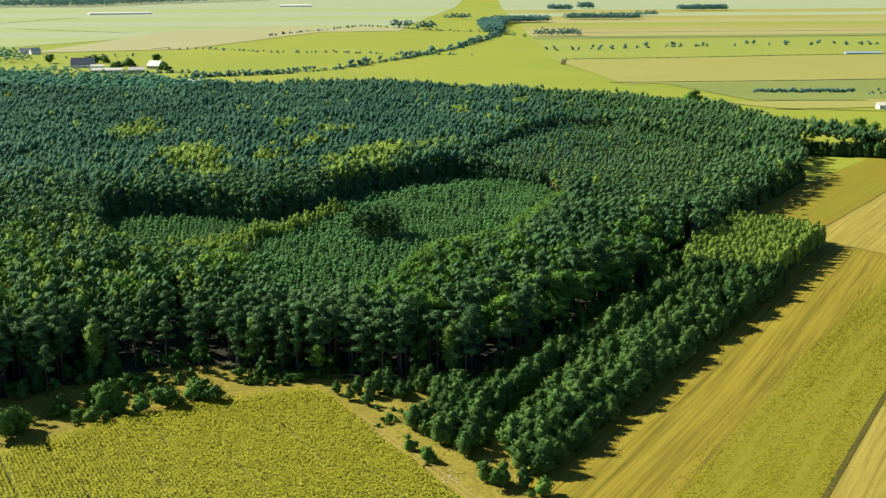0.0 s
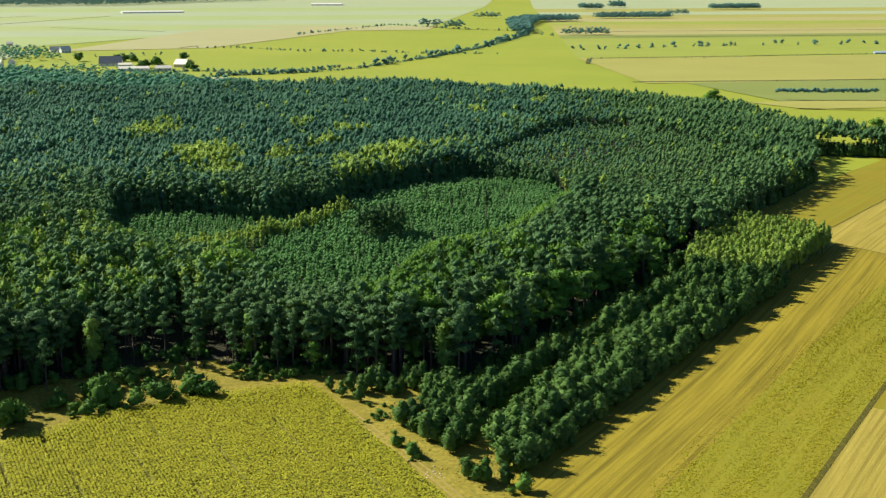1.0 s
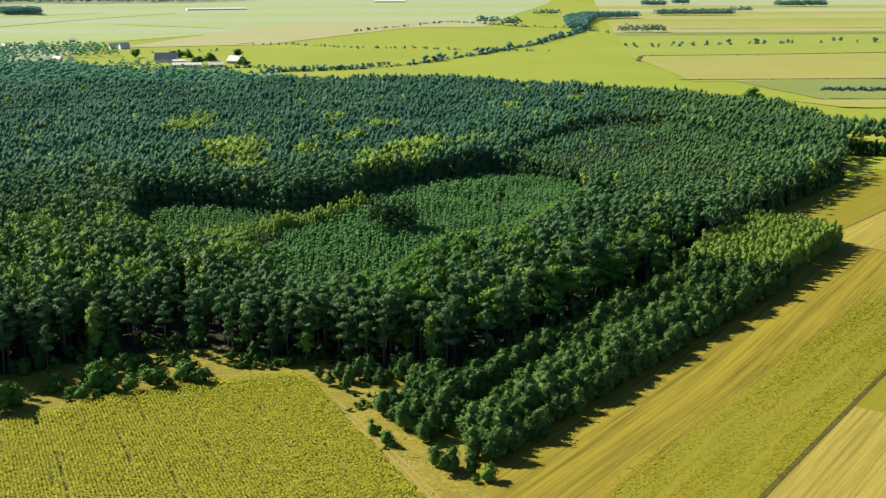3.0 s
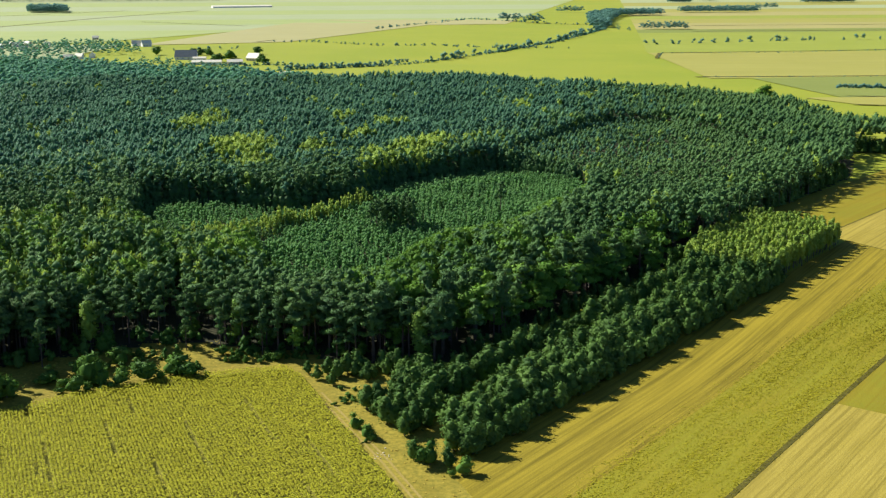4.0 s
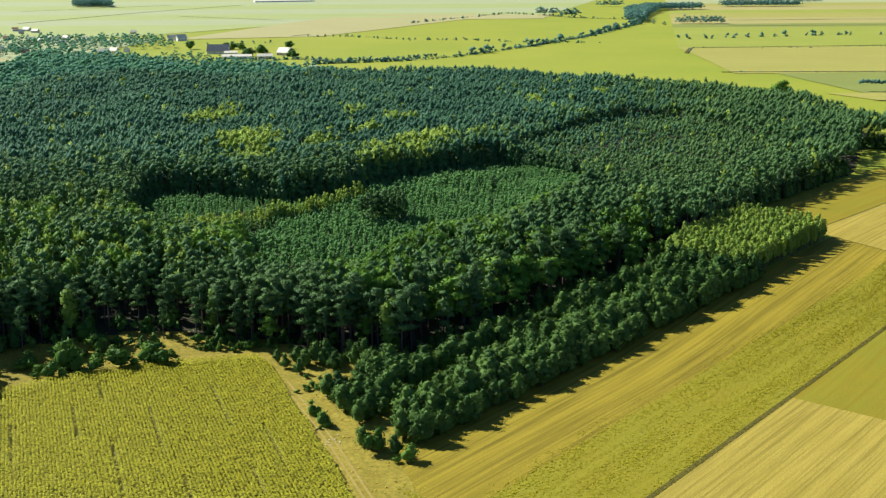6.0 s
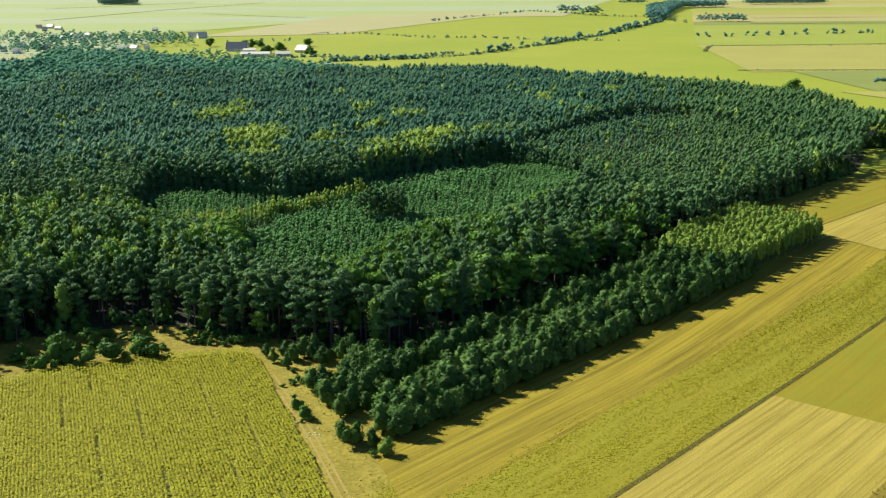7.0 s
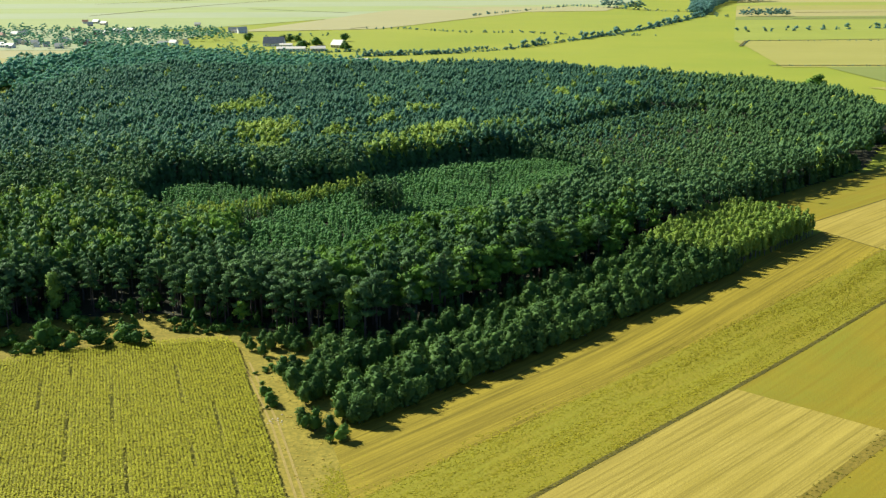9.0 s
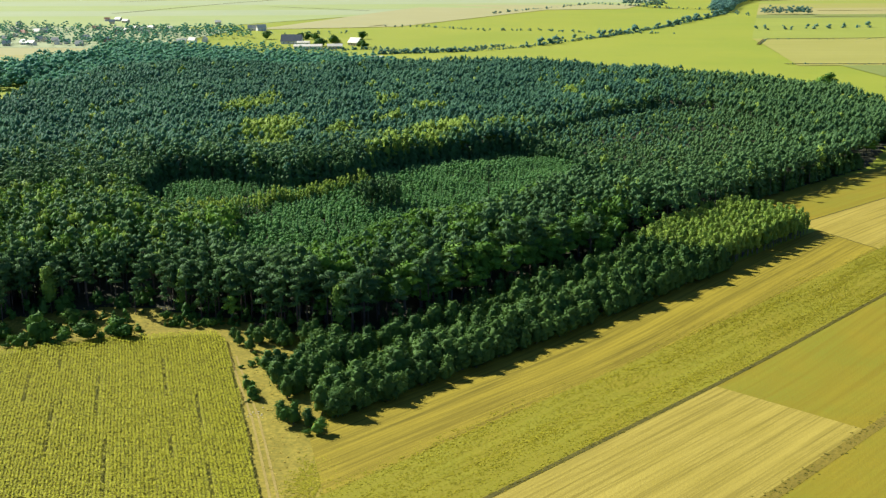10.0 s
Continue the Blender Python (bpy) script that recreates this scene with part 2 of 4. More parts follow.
def polygon_sheet(name, corners, material, label, category, lift):
    bm = bmesh.new()
    f = bm.faces.new([bm.verts.new((x, y, lift)) for x, y in corners])
    f.normal_update()
    if f.normal.z < 0:
        f.normal_flip()
    bmesh.ops.triangulate(bm, faces=[f])
    bmesh.ops.subdivide_edges(bm, edges=bm.edges[:], cuts=20, use_grid_fill=True)
    for w in bm.verts:
        w.co.x, w.co.y = site(w.co.x, w.co.y)
        w.co.z = land(w.co.x, w.co.y) + lift + (0.03 if w.co.y > 270 else 0)
    me = bpy.data.meshes.new(name)
    bm.to_mesh(me)
    bm.free()
    me.materials.append(material)
    return tagged(new(name, me), label, category, kind="structure")


def inside(p, corners):
    """Which of the points lie in a polygon."""
    x, y = p[:, 0], p[:, 1]
    hit = np.zeros(len(p), bool)
    q = list(corners)
    for (x0, y0), (x1, y1) in zip(q, q[1:] + q[:1]):
        if y0 != y1:
            hit ^= ((y0 > y) != (y1 > y)) & (x < (x1 - x0) * (y - y0) / (y1 - y0) + x0)
    return hit


def scattered(corners, apart, rng, wobble=0.42):
    """Places spread over a polygon, about so many metres apart."""
    q = np.array(corners, float)
    lo, hi = q.min(0), q.max(0)
    gx, gy = np.meshgrid(np.arange(lo[0], hi[0], apart), np.arange(lo[1], hi[1], apart * 0.87))
    gx[1::2] += apart / 2
    p = np.stack([gx.ravel(), gy.ravel()], 1)
    p += rng.uniform(-wobble, wobble, p.shape) * apart
    return p[inside(p, corners)]


# ---------------------------------------------------------------- ground
rings = sorted(set([0, 60, 120, 200, 270] + list(range(275, 500, 5)) + list(range(500, 720, 10)) + list(range(720, 1300, 60)) + list(range(1300, 6501, 100))))
verts, faces = [(0, 0, 0)], []
SPOKES = 120
for r in rings[1:]:
    for k in range(SPOKES):
        a = 2 * math.pi * k / SPOKES
        verts.append((r * math.sin(a), r * math.cos(a), float(np.interp(r, RISE_AT, RISE))))
for k in range(SPOKES):
    faces.append((0, 1 + (k + 1) % SPOKES, 1 + k))
for j in range(len(rings) - 2):
    for k in range(SPOKES):
        a, b = 1 + j * SPOKES + k, 1 + j * SPOKES + (k + 1) % SPOKES
        faces.append((a, b, b + SPOKES, a + SPOKES))
tagged(new("ground", mesh_of("ground", verts, faces, MEADOW)), "gently rising yellow-green meadow land reaching to the horizon", "ground", kind="structure")

# ---------------------------------------------------------------- fields near the wood
FIELD_EDGE = [(-46.5, 297), (-66, 292), (-86, 284), (-98, 277), (-109, 267), (-160, 236)]
SUNFLOWERS = FIELD_EDGE + [(-160, 130), (16, 130), (-6.7, 195), (-25.2, 247), (-33.5, 268), (-42.0, 290)]
polygon_sheet("sunflower_ground", SUNFLOWERS, SUNFLOWER_SOIL, "dark soil between the rows of a sunflower field", "field soil", 0.03)
polygon_sheet("dry_verge", [(-46.5, 297), (-36.5, 268), (-9.5, 195), (-3, 176), (16, 176), (7, 197), (-2, 229), (-2, 250), (-8, 275), (-14, 296), (-30, 306), (-46, 316), (-56, 312)],
              DRY_GRASS, "dry yellow grass beside a sandy farm track", "grass", 0.02)
polygon_sheet("dry_wood_edge", FIELD_EDGE + [(-170, 262), (-125, 300), (-108, 312), (-94, 322), (-79, 328), (-58, 322), (-40, 312)],
              DRY_GRASS, "sunburnt yellow grass along the edge of the wood", "grass", 0.025)
sheet("mown_field", [uv(181, -145), uv(449, -145), uv(434.5, -114.5), uv(160, -114.5)], STUBBLE,
      "mown golden stubble field with parallel swath lines", "field", 0.045)
sheet("green_crop_ground", [uv(158, -114.5), uv(560, -114.5), uv(560, -90), uv(130, -90)], CROP_SOIL,
      "yellow-green low crop strip between stubble fields", "field", 0.035)
sheet("ditch", [uv(100, -90.2), uv(620, -90.2), uv(620, -88.9), uv(100, -88.9)], DITCH, "dark weedy field boundary ditch", "ditch", 0.06)
sheet("straw_field", [uv(90, -88.8), uv(266, -88.8), uv(264, -48.5), uv(90, -48.5)], STRAW, "pale harvested straw field with faint machine lines", "field", 0.03)
sheet("ochre_field", [uv(266, -88.8), uv(640, -88.8), uv(640, -48.5), uv(264, -48.5)], OCHRE, "smooth ochre-green harvested field", "field", 0.035)
sheet("weedy_bank", [uv(90, -50.2), uv(600, -50.2), uv(600, -47.4), uv(90, -47.4)], BANK, "brown weedy bank between two fields", "bank", 0.06)
sheet("side_field", [uv(60, -47.5), uv(640, -47.5), uv(640, 60), uv(60, 60)], OCHRE, "brownish ochre field with faint tracks", "field", 0.03)
sheet("straw_field", [uv(455, -155.5), uv(640, -144.2), uv(640, -114.5), uv(434.5, -114.5)], STRAW, "pale harvested straw field past the young trees", "field", 0.05)
sheet("ochre_field", [uv(440, -200), uv(700, -178), uv(740, -138.5), uv(455, -155.8)], OCHRE, "yellow mown field beside the tall wood", "field", 0.03)
sheet("ditch", [uv(462, -155.6), uv(640, -144.7), uv(640, -144.0), uv(462, -154.9)], DITCH, "thin dark furrow between two mown fields", "ditch", 0.09)
sheet("ditch", [uv(449.2, -145), uv(434.2, -114.5), uv(434.9, -114.5), uv(449.9, -145)], DITCH, "thin dark furrow between two mown fields", "ditch", 0.09, 20, 1)
sheet("fallow", [(216, 599), (243, 620), (278, 653), (246, 674)], MEADOW, "bright weedy fallow patch between two wings of the wood", "field", 0.08)

# the sandy track with its two ruts
TRACK = [(-46.0, 298.5), (-43.0, 292.6), (-38.6, 283), (-28.2, 257.8), (-18.4, 234.2), (-11.4, 215.2), (-4.4, 196), (6, 165), (18, 130)]
for side in (-0.78, 0.78):
    verts, faces = [], []
    for k, (x, y) in enumerate(TRACK):
        x1, y1 = TRACK[min(k + 1, len(TRACK) - 1)]
        x0, y0 = TRACK[max(k - 1, 0)]
        d = Vector((x1 - x0, y1 - y0)).normalized()
        n = Vector((-d.y, d.x))
        for w in (-0.3, 0.3):
            verts.append((x + 0.2 + n.x * (side + w), y + n.y * (side + w), 0.07))
    faces = [(2 * k, 2 * k + 1, 2 * k + 3, 2 * k + 2) for k in range(len(TRACK) - 1)]
    tagged(new("track_rut", mesh_of("track_rut", verts, faces, TRACK_SAND)), "sandy wheel rut of a farm track", "track", kind="structure")

# ---------------------------------------------------------------- trees: shapes
ICO_V = np.array([(0, -0.526, 0.851), (0, 0.526, 0.851), (0, -0.526, -0.851), (0, 0.526, -0.851), (-0.526, 0.851, 0), (0.526, 0.851, 0),
                  (-0.526, -0.851, 0), (0.526, -0.851, 0), (0.851, 0, 0.526), (0.851, 0, -0.526), (-0.851, 0, 0.526), (-0.851, 0, -0.526)])
ICO_F = np.array([(1, 0, 8), (0, 1, 10), (2, 3, 9), (3, 2, 11), (5, 4, 1), (4, 5, 3), (7, 6, 2), (6, 7, 0), (8, 9, 5), (9, 8, 7),
                  (11, 10, 4), (10, 11, 6), (1, 8, 5), (0, 7, 8), (10, 1, 4), (0, 10, 6), (9, 3, 5), (2, 9, 7), (11, 4, 3), (11, 2, 6)])


def lobes_of(kind, rng, grade):
    """Where the masses of a crown of unit size sit: centre and radii, for a tree of its usual height."""
    out, few = [], grade != "near"
    if kind == "pine" and grade == "far":
        w, a = rng.uniform(1.3, 2.0), rng.uniform(0, 6.28)
        out += [((0, 0, rng.uniform(12.0, 13.2)), (w, w, rng.uniform(1.5, 2.0))), ((0.9 * math.cos(a), 0.9 * math.sin(a), 11.2), (1.3, 1.3, 1.1))]
    elif kind == "pine":
        # flat shelves of needles round an open stem, closing to a rounded top
        n = {"near": 8, "mid": 4}[grade]
        base, full = rng.uniform(5.6, 8.4), rng.uniform(0.85, 1.2)
        for k in range(n):
            a, z = k * 2.4 + rng.uniform(-0.6, 0.6), (k + rng.uniform(0.1, 0.9)) / n
            r = full * {"near": 1.75, "mid": 1.0}[grade] * math.sqrt(max(0.04, 1.0 - z * z)) * rng.uniform(0.55, 1.15)
            w = rng.uniform(0.75, 1.15) * {"near": 1.35, "mid": 1.45}[grade] * (1.1 - 0.25 * z)
            out.append(((r * math.cos(a), r * math.sin(a), base + (14.9 - base) * z), (w, w, w * (rng.uniform(0.5, 0.7) if grade == "near" else 0.7))))
    elif kind == "broadleaf":
        # a broad dome of rounded boughs
        n = {"near": 10, "mid": 8, "far": 4}[grade]
        for k in range(n):
            a, z = k * 2.4 + rng.uniform(-0.5, 0.5), (k + rng.uniform(0, 1)) / n
            r = 3.1 * math.sqrt(1.02 - z * z) * rng.uniform(0.7, 1.05)
            w = rng.uniform(1.5, 2.1) * {"near": 1.0, "mid": 1.05, "far": 1.2}[grade]
            out.append(((r * math.cos(a), r * math.sin(a), 4.2 + 7.0 * z), (w, w, w * 0.72)))
    elif kind == "birch":
        for k in range(3 if few else 6):
            z = (k + 0.5) / (3 if few else 6)
            a = rng.uniform(0, 6.28)
            w = (1.25 - 0.75 * abs(z - 0.35)) * rng.uniform(0.85, 1.1)
            out.append(((0.35 * math.cos(a), 0.35 * math.sin(a), 2.5 + 6.4 * z), (w, w, w * 1.25)))
    elif kind == "shrub":
        for k in range(4 if few else 7):
            a, z = rng.uniform(0, 6.28), rng.uniform(0, 1)
            r = rng.uniform(0.4, 1.5) * math.sqrt(1.05 - z * z)
            w = rng.uniform(0.7, 1.0) * (1.1 if few else 1.0)
            out.append(((r * math.cos(a), r * math.sin(a), 0.35 + 2.9 * z), (w, w, w * 0.95)))
    elif kind == "young_pine":
        for k in range(3 if few else 4):
            z = k / (3 if few else 4)
            w = 1.15 * (1 - z) + 0.32
            out.append(((rng.uniform(-0.15, 0.15), rng.uniform(-0.15, 0.15), 0.9 + 3.7 * z), (w, w, 0.85)))
    else:
        # an upright, pointed crown, leafy to the ground
        lean = rng.uniform(-0.2, 0.2, 2)
        out += [((0, 0, 1.7), (1.85, 1.85, 1.6)), ((lean[0], lean[1], 3.4), (1.6, 1.6, 1.6)), ((lean[0] * 2, lean[1] * 2, 5.1), (1.0, 1.0, 1.4))]
        for k in range(0 if few else 4):
            a, z = k * 1.7 + rng.uniform(-0.5, 0.5), rng.uniform(1.6, 4.4)
            out.append(((1.5 * math.cos(a) * (1.2 - z / 7), 1.5 * math.sin(a) * (1.2 - z / 7), z), (0.8, 0.8, 0.95)))
    return out


HEIGHT = {"pine": 15.6, "broadleaf": 12.4, "birch": 10.0, "young_pine": 5.2, "locust": 6.9, "shrub": 4.0}


OCTA_V = np.array([(1, 0, -0.5), (-1, 0, -0.5), (0, 1, -0.5), (0, -1, -0.5), (0, 0, 1)], float)
OCTA_F = np.array([(0, 2, 4), (2, 1, 4), (1, 3, 4), (3, 0, 4)])


BODY = {"pine": (10.6, 0.62, 3.2), "broadleaf": (6.6, 1.7, 3.0), "birch": (5.2, 0.55, 2.6), "locust": (2.6, 1.25, 2.5), "shrub": (1.3, 0.95, 1.2)}


def crown_shape(kind, rng, leaves, size, grade="near", core=0.75):
    """Corners, triangles and soft normals of a crown: small leafy sprays round rough dark hearts."""
    vs, fs, ns, n = [], [], [], 0
    lobes = lobes_of(kind, rng, grade)
    each = max(4, leaves // len(lobes))
    mid_of, reach_of = np.array([c for c, r in lobes]), np.array([r for c, r in lobes])
    low, high = (mid_of - reach_of).min(0), (mid_of + reach_of).max(0)
    middle, spread = (low + high) / 2 - np.array((0, 0, 0.15 * (high[2] - low[2]))), (high - low) / 2
    if kind in BODY and grade != "far":
        z, wide, deep = BODY[kind]
        body_v, body_f = (ICO_V, ICO_F) if grade == "near" else (OCTA_V, OCTA_F)
        vs.append(body_v * np.array((wide, wide, deep)) * rng.uniform(0.85, 1.1, (len(body_v), 1)) + np.array((0, 0, z)))
        fs.append(body_f + n)
        ns.append(body_v)
        n += len(body_v)
    heart_v, heart_f = (ICO_V, ICO_F) if grade == "near" else (OCTA_V, OCTA_F)
    for c, r in lobes:
        c, r = np.array(c), np.array(r)
        vs.append(heart_v * r * core * rng.uniform(0.8, 1.15, (len(heart_v), 1)) + c)
        fs.append(heart_f + n)
        ns.append(heart_v)
        n += len(heart_v)
        d = rng.normal(size=(each, 3))
        if kind not in ("shrub", "locust"):
            d[:, 2] = np.abs(d[:, 2]) * 0.9 + rng.uniform(-0.8, 0.25, each)
        d /= np.linalg.norm(d, axis=1)[:, None]
        at = c + r * d * rng.uniform(0.74, 1.16, (each, 1))
        nrm = d + rng.normal(size=(each, 3)) * 0.5
        axis = 0.45 * d + rng.normal(size=(each, 3)) * 0.55 + np.array((0, 0, 0.45))
        axis -= nrm * ((axis * nrm).sum(1) / (nrm * nrm).sum(1))[:, None]
        axis /= np.linalg.norm(axis, axis=1)[:, None]
        side = np.cross(nrm, axis)
        side /= np.linalg.norm(side, axis=1)[:, None]
        s = size * rng.uniform(0.55, 1.45, (each, 1))
        tri = np.stack([at + axis * s * 1.25, at - axis * s * 0.45 + side * s * 0.6, at - axis * s * 0.45 - side * s * 0.6], 1)
        out = (at - middle) / spread * 0.9 + d * 0.4 + rng.normal(size=(each, 3)) * 0.2
        if kind == "young_pine":
            out += np.array((0, 0, 0.6))
        vs.append(tri.reshape(-1, 3))
        ns.append(np.repeat(out, 3, axis=0))
        fs.append(np.arange(3 * each).reshape(-1, 3) + n)
        n += 3 * each
    v, f, q = np.concatenate(vs), np.concatenate(fs), np.concatenate(ns)
    q = q * np.array((1, 1, 1 if kind == "young_pine" else {"near": 0.32 if kind in ("locust", "shrub") else 0.48, "mid": 0.5, "far": 0.65 if kind == "pine" else 1.1}[grade]))
    q = q / np.linalg.norm(q, axis=1)[:, None]
    face = np.cross(v[f[:, 1]] - v[f[:, 0]], v[f[:, 2]] - v[f[:, 0]])
    turned = (face * q[f[:, 0]]).sum(1) < 0
    f[turned] = f[turned][:, ::-1]
    return v, f, q


def tube(points, sides=5):
    """A tapered limb along points of (x, y, z, radius)."""
    vs, fs = [], []
    for k, (x, y, z, r) in enumerate(points):
        for s in range(sides):
            a = 2 * math.pi * s / sides
            vs.append((x + r * math.cos(a), y + r * math.sin(a), z))
    for k in range(len(points) - 1):
        for s in range(sides):
            a, b = k * sides + s, k * sides + (s + 1) % sides
            fs += [(a, b, b + sides), (a, b + sides, a + sides)]
    return np.array(vs), np.array(fs)


def trunk_shape(kind, rng, limbs=True):
    top = {"pine": 14.5, "broadleaf": 9.0, "birch": 8.6, "young_pine": 4.3, "locust": 4.8, "shrub": 2.4}[kind]
    r = {"pine": 0.19, "broadleaf": 0.24, "birch": 0.12, "young_pine": 0.07, "locust": 0.12, "shrub": 0.07}[kind]
    bend = rng.uniform(-0.25, 0.25, 2)
    vs, fs = tube([(0, 0, -0.1, r * 1.25), (bend[0] * 0.4, bend[1] * 0.4, top * 0.4, r), (bend[0], bend[1], top, r * 0.35)])
    if limbs:
        n = len(vs)
        for k in range(4):
            z, a = top * rng.uniform(0.5, 0.85), rng.uniform(0, 6.28)
            reach = top * 0.11
            v, f = tube([(bend[0] * 0.6, bend[1] * 0.6, z, r * 0.4), (bend[0] + reach * math.cos(a), bend[1] + reach * math.sin(a), z + top * 0.1, r * 0.15)], 4)
            vs, fs = np.concatenate([vs, v]), np.concatenate([fs, f + n])
            n += len(v)
    return vs, fs


def placed(shapes, p, size, rng, tint=None, height=None):
    """Many copies of a few shapes, turned and sized at random, as arrays of one mesh: corners, triangles, tints, normals."""
    vs, fs, ts, ns, n = [], [], [], [], 0
    which = rng.integers(0, len(shapes), len(p))
    turn = rng.uniform(0, 6.28, len(p))
    p, drawn = sites(p)
    size = size * drawn
    z0 = lands(p)
    tint = rng.uniform(0, 1, len(p)) if tint is None else tint
    height = np.ones(len(p)) if height is None else height
    for w, shape in enumerate(shapes):
        v, f = shape[0], shape[1]
        k = np.nonzero(which == w)[0]
        if not len(k):
            continue
        c, s = np.cos(turn[k])[:, None], np.sin(turn[k])[:, None]
        q = np.empty((len(k), len(v), 3), np.float32)
        q[:, :, 0] = (v[:, 0] * c - v[:, 1] * s) * size[k][:, None] + p[k, 0][:, None]
        q[:, :, 1] = (v[:, 0] * s + v[:, 1] * c) * size[k][:, None] + p[k, 1][:, None]
        q[:, :, 2] = v[None, :, 2] * (size[k] * height[k])[:, None] + z0[k][:, None]
        if len(shape) > 2:
            m = shape[2]
            o = np.empty((len(k), len(v), 3), np.float32)
            o[:, :, 0], o[:, :, 1], o[:, :, 2] = m[:, 0] * c - m[:, 1] * s, m[:, 0] * s + m[:, 1] * c, m[None, :, 2]
            ns.append(o.reshape(-1, 3))
        g = f[None] + (np.arange(len(k)) * len(v))[:, None, None] + n
        vs.append(q.reshape(-1, 3))
        fs.append(g.reshape(-1, 3))
        ts.append(np.repeat(tint[k], len(v)))
        n += q.shape[0] * q.shape[1]
    return np.concatenate(vs), np.concatenate(fs), np.concatenate(ts), np.concatenate(ns) if ns else None


rng = np.random.default_rng(11)
SHAPES, TRUNKS, POLE = {}, {}, {}
for kind in ("pine", "broadleaf", "birch", "young_pine", "locust", "shrub"):
    SHAPES[kind, "near"] = [crown_shape(kind, rng, {"young_pine": 160, "locust": 560, "shrub": 480, "pine": 950, "broadleaf": 1100}.get(kind, 560),
                                        {"pine": 0.24, "broadleaf": 0.30, "birch": 0.26, "young_pine": 0.25, "locust": 0.19, "shrub": 0.18}[kind]) for _ in range(8)]
    SHAPES[kind, "mid"] = [crown_shape(kind, rng, {"young_pine": 27, "broadleaf": 280}.get(kind, 48), {"pine": 0.40, "broadleaf": 0.46, "birch": 0.40, "young_pine": 0.33, "locust": 0.5, "shrub": 0.4}[kind] * 0.85, "mid", 0.8 if kind == "broadleaf" else 0.95) for _ in range(10)]
    SHAPES[kind, "far"] = [crown_shape(kind, rng, {"young_pine": 16, "pine": 24}.get(kind, 36), {"pine": 0.44, "broadleaf": 0.8, "birch": 0.5, "young_pine": 0.5, "locust": 0.7, "shrub": 0.6}[kind] * 0.85, "far", 1.0) for _ in range(10)]
    POLE[kind] = tube([(0, 0, -0.1, {"pine": 0.2}.get(kind, 0.15)), (0, 0, HEIGHT[kind] * 0.7, 0.08)], 3)
    TRUNKS[kind] = [trunk_shape(kind, rng) for _ in range(4)]
CROWN_MESH = {k: [triangles(k + "_crown", v, f, FOLIAGE_ONE[k], None, n) for v, f, n in SHAPES[k, "near"]] for k in HEIGHT}
TRUNK_MESH = {k: [triangles(k + "_trunk", v, f, BARK if k == "pine" else BARK_GREY) for v, f in TRUNKS[k]] for k in HEIGHT}


def tree(name, kind, x, y, height, width, label, category, group="", wide=1.0):
    """One tree or shrub: an empty at its foot, with its trunk and its crown."""
    ob = new(name)
    s = height / HEIGHT[kind] * drawn_in(x, y)
    x, y = site(x, y)
    ob.matrix_world = pose(x, y, land(x, y), 0, 0, random.uniform(0, 360)) @ Matrix.Diagonal((s * width, s * width, s, 1))
    part("trunk", random.choice(TRUNK_MESH[kind]), ob)
    part("crown", random.choice(CROWN_MESH[kind]), ob)
    return tagged(ob, label, category, group)


def stand(name, kind, grade, p, sizes, rng, label, trunks="", tint=None, height=None, leaf=""):
    """Trees past counting, as one body of stuff."""
    if not len(p):
        return None
    v, f, t, n = placed(SHAPES[kind, grade], p, sizes, rng, tint, height)
    ob = tagged(new(name, triangles(name, v, f, FOLIAGE[leaf or kind], t, n)), label, "trees", kind="stuff")
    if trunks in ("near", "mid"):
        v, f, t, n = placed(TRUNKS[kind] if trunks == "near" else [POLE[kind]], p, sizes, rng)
        part("trunks", triangles("trunks", v, f, BARK_SHADED), ob)
    return ob


# ---------------------------------------------------------------- the wood
WOOD = [(-190, 256), (-126, 299), (-109, 309), (-95, 317), (-79.5, 322), (-58, 313), (-46, 313), (-38, 306), (-20, 299), uv(232, -184), uv(450, -185),
        uv(462, -190), uv(606, -192), (220, 610), (245, 675), (304, 652), (308, 664), (285, 692), (268, 725), (254, 790), (240, 845), (219, 871), (142, 927), (56, 993),
        (-42, 1024), (-100, 1006), (-126, 982), (-190, 985), (-300, 990), (-336, 932), (-342, 880), (-334, 805), (-335, 755), (-343, 683), (-345, 700), (-305, 580), (-245, 440)]
CLEAR_LEFT = [(-142, 533), (-127, 537), (-114, 535), (-104, 530), (-84, 521), (-70, 510), (-66, 462), (-88, 446), (-118, 466), (-136, 496)]
CLEAR_RIGHT = [(-66, 466), (-70, 510), (-60, 518), (-49, 530), (-43, 542), (-35, 558), (-25, 576), (-10, 590), (5, 600), (22, 618), (40, 616), (57, 600), (70, 580), (70, 552),
               (44, 500), (26, 462), (-4, 440), (-24, 384), (-56, 376), (-76, 425)]
STAND_RIGHT = [(29, 632), (75, 709), (119, 772), (154, 755), (174, 701), (188, 660), (198, 622), (108, 500), (80, 508), (70, 552), (70, 580), (57, 600), (40, 618)]
OAKS = [(-34, 330), (-12, 300), (6, 300), (34, 330), (62, 372), (100, 425), (84, 436), (40, 402), (0, 405), (-30, 372)]
MIXED = [(-215, 330), (-150, 310), (-95, 350), (-58, 372), (-74, 430), (-95, 445), (-130, 470), (-190, 440)]
RIDE = [(-285, 905), (-200, 862), (-196, 870), (-282, 914)]
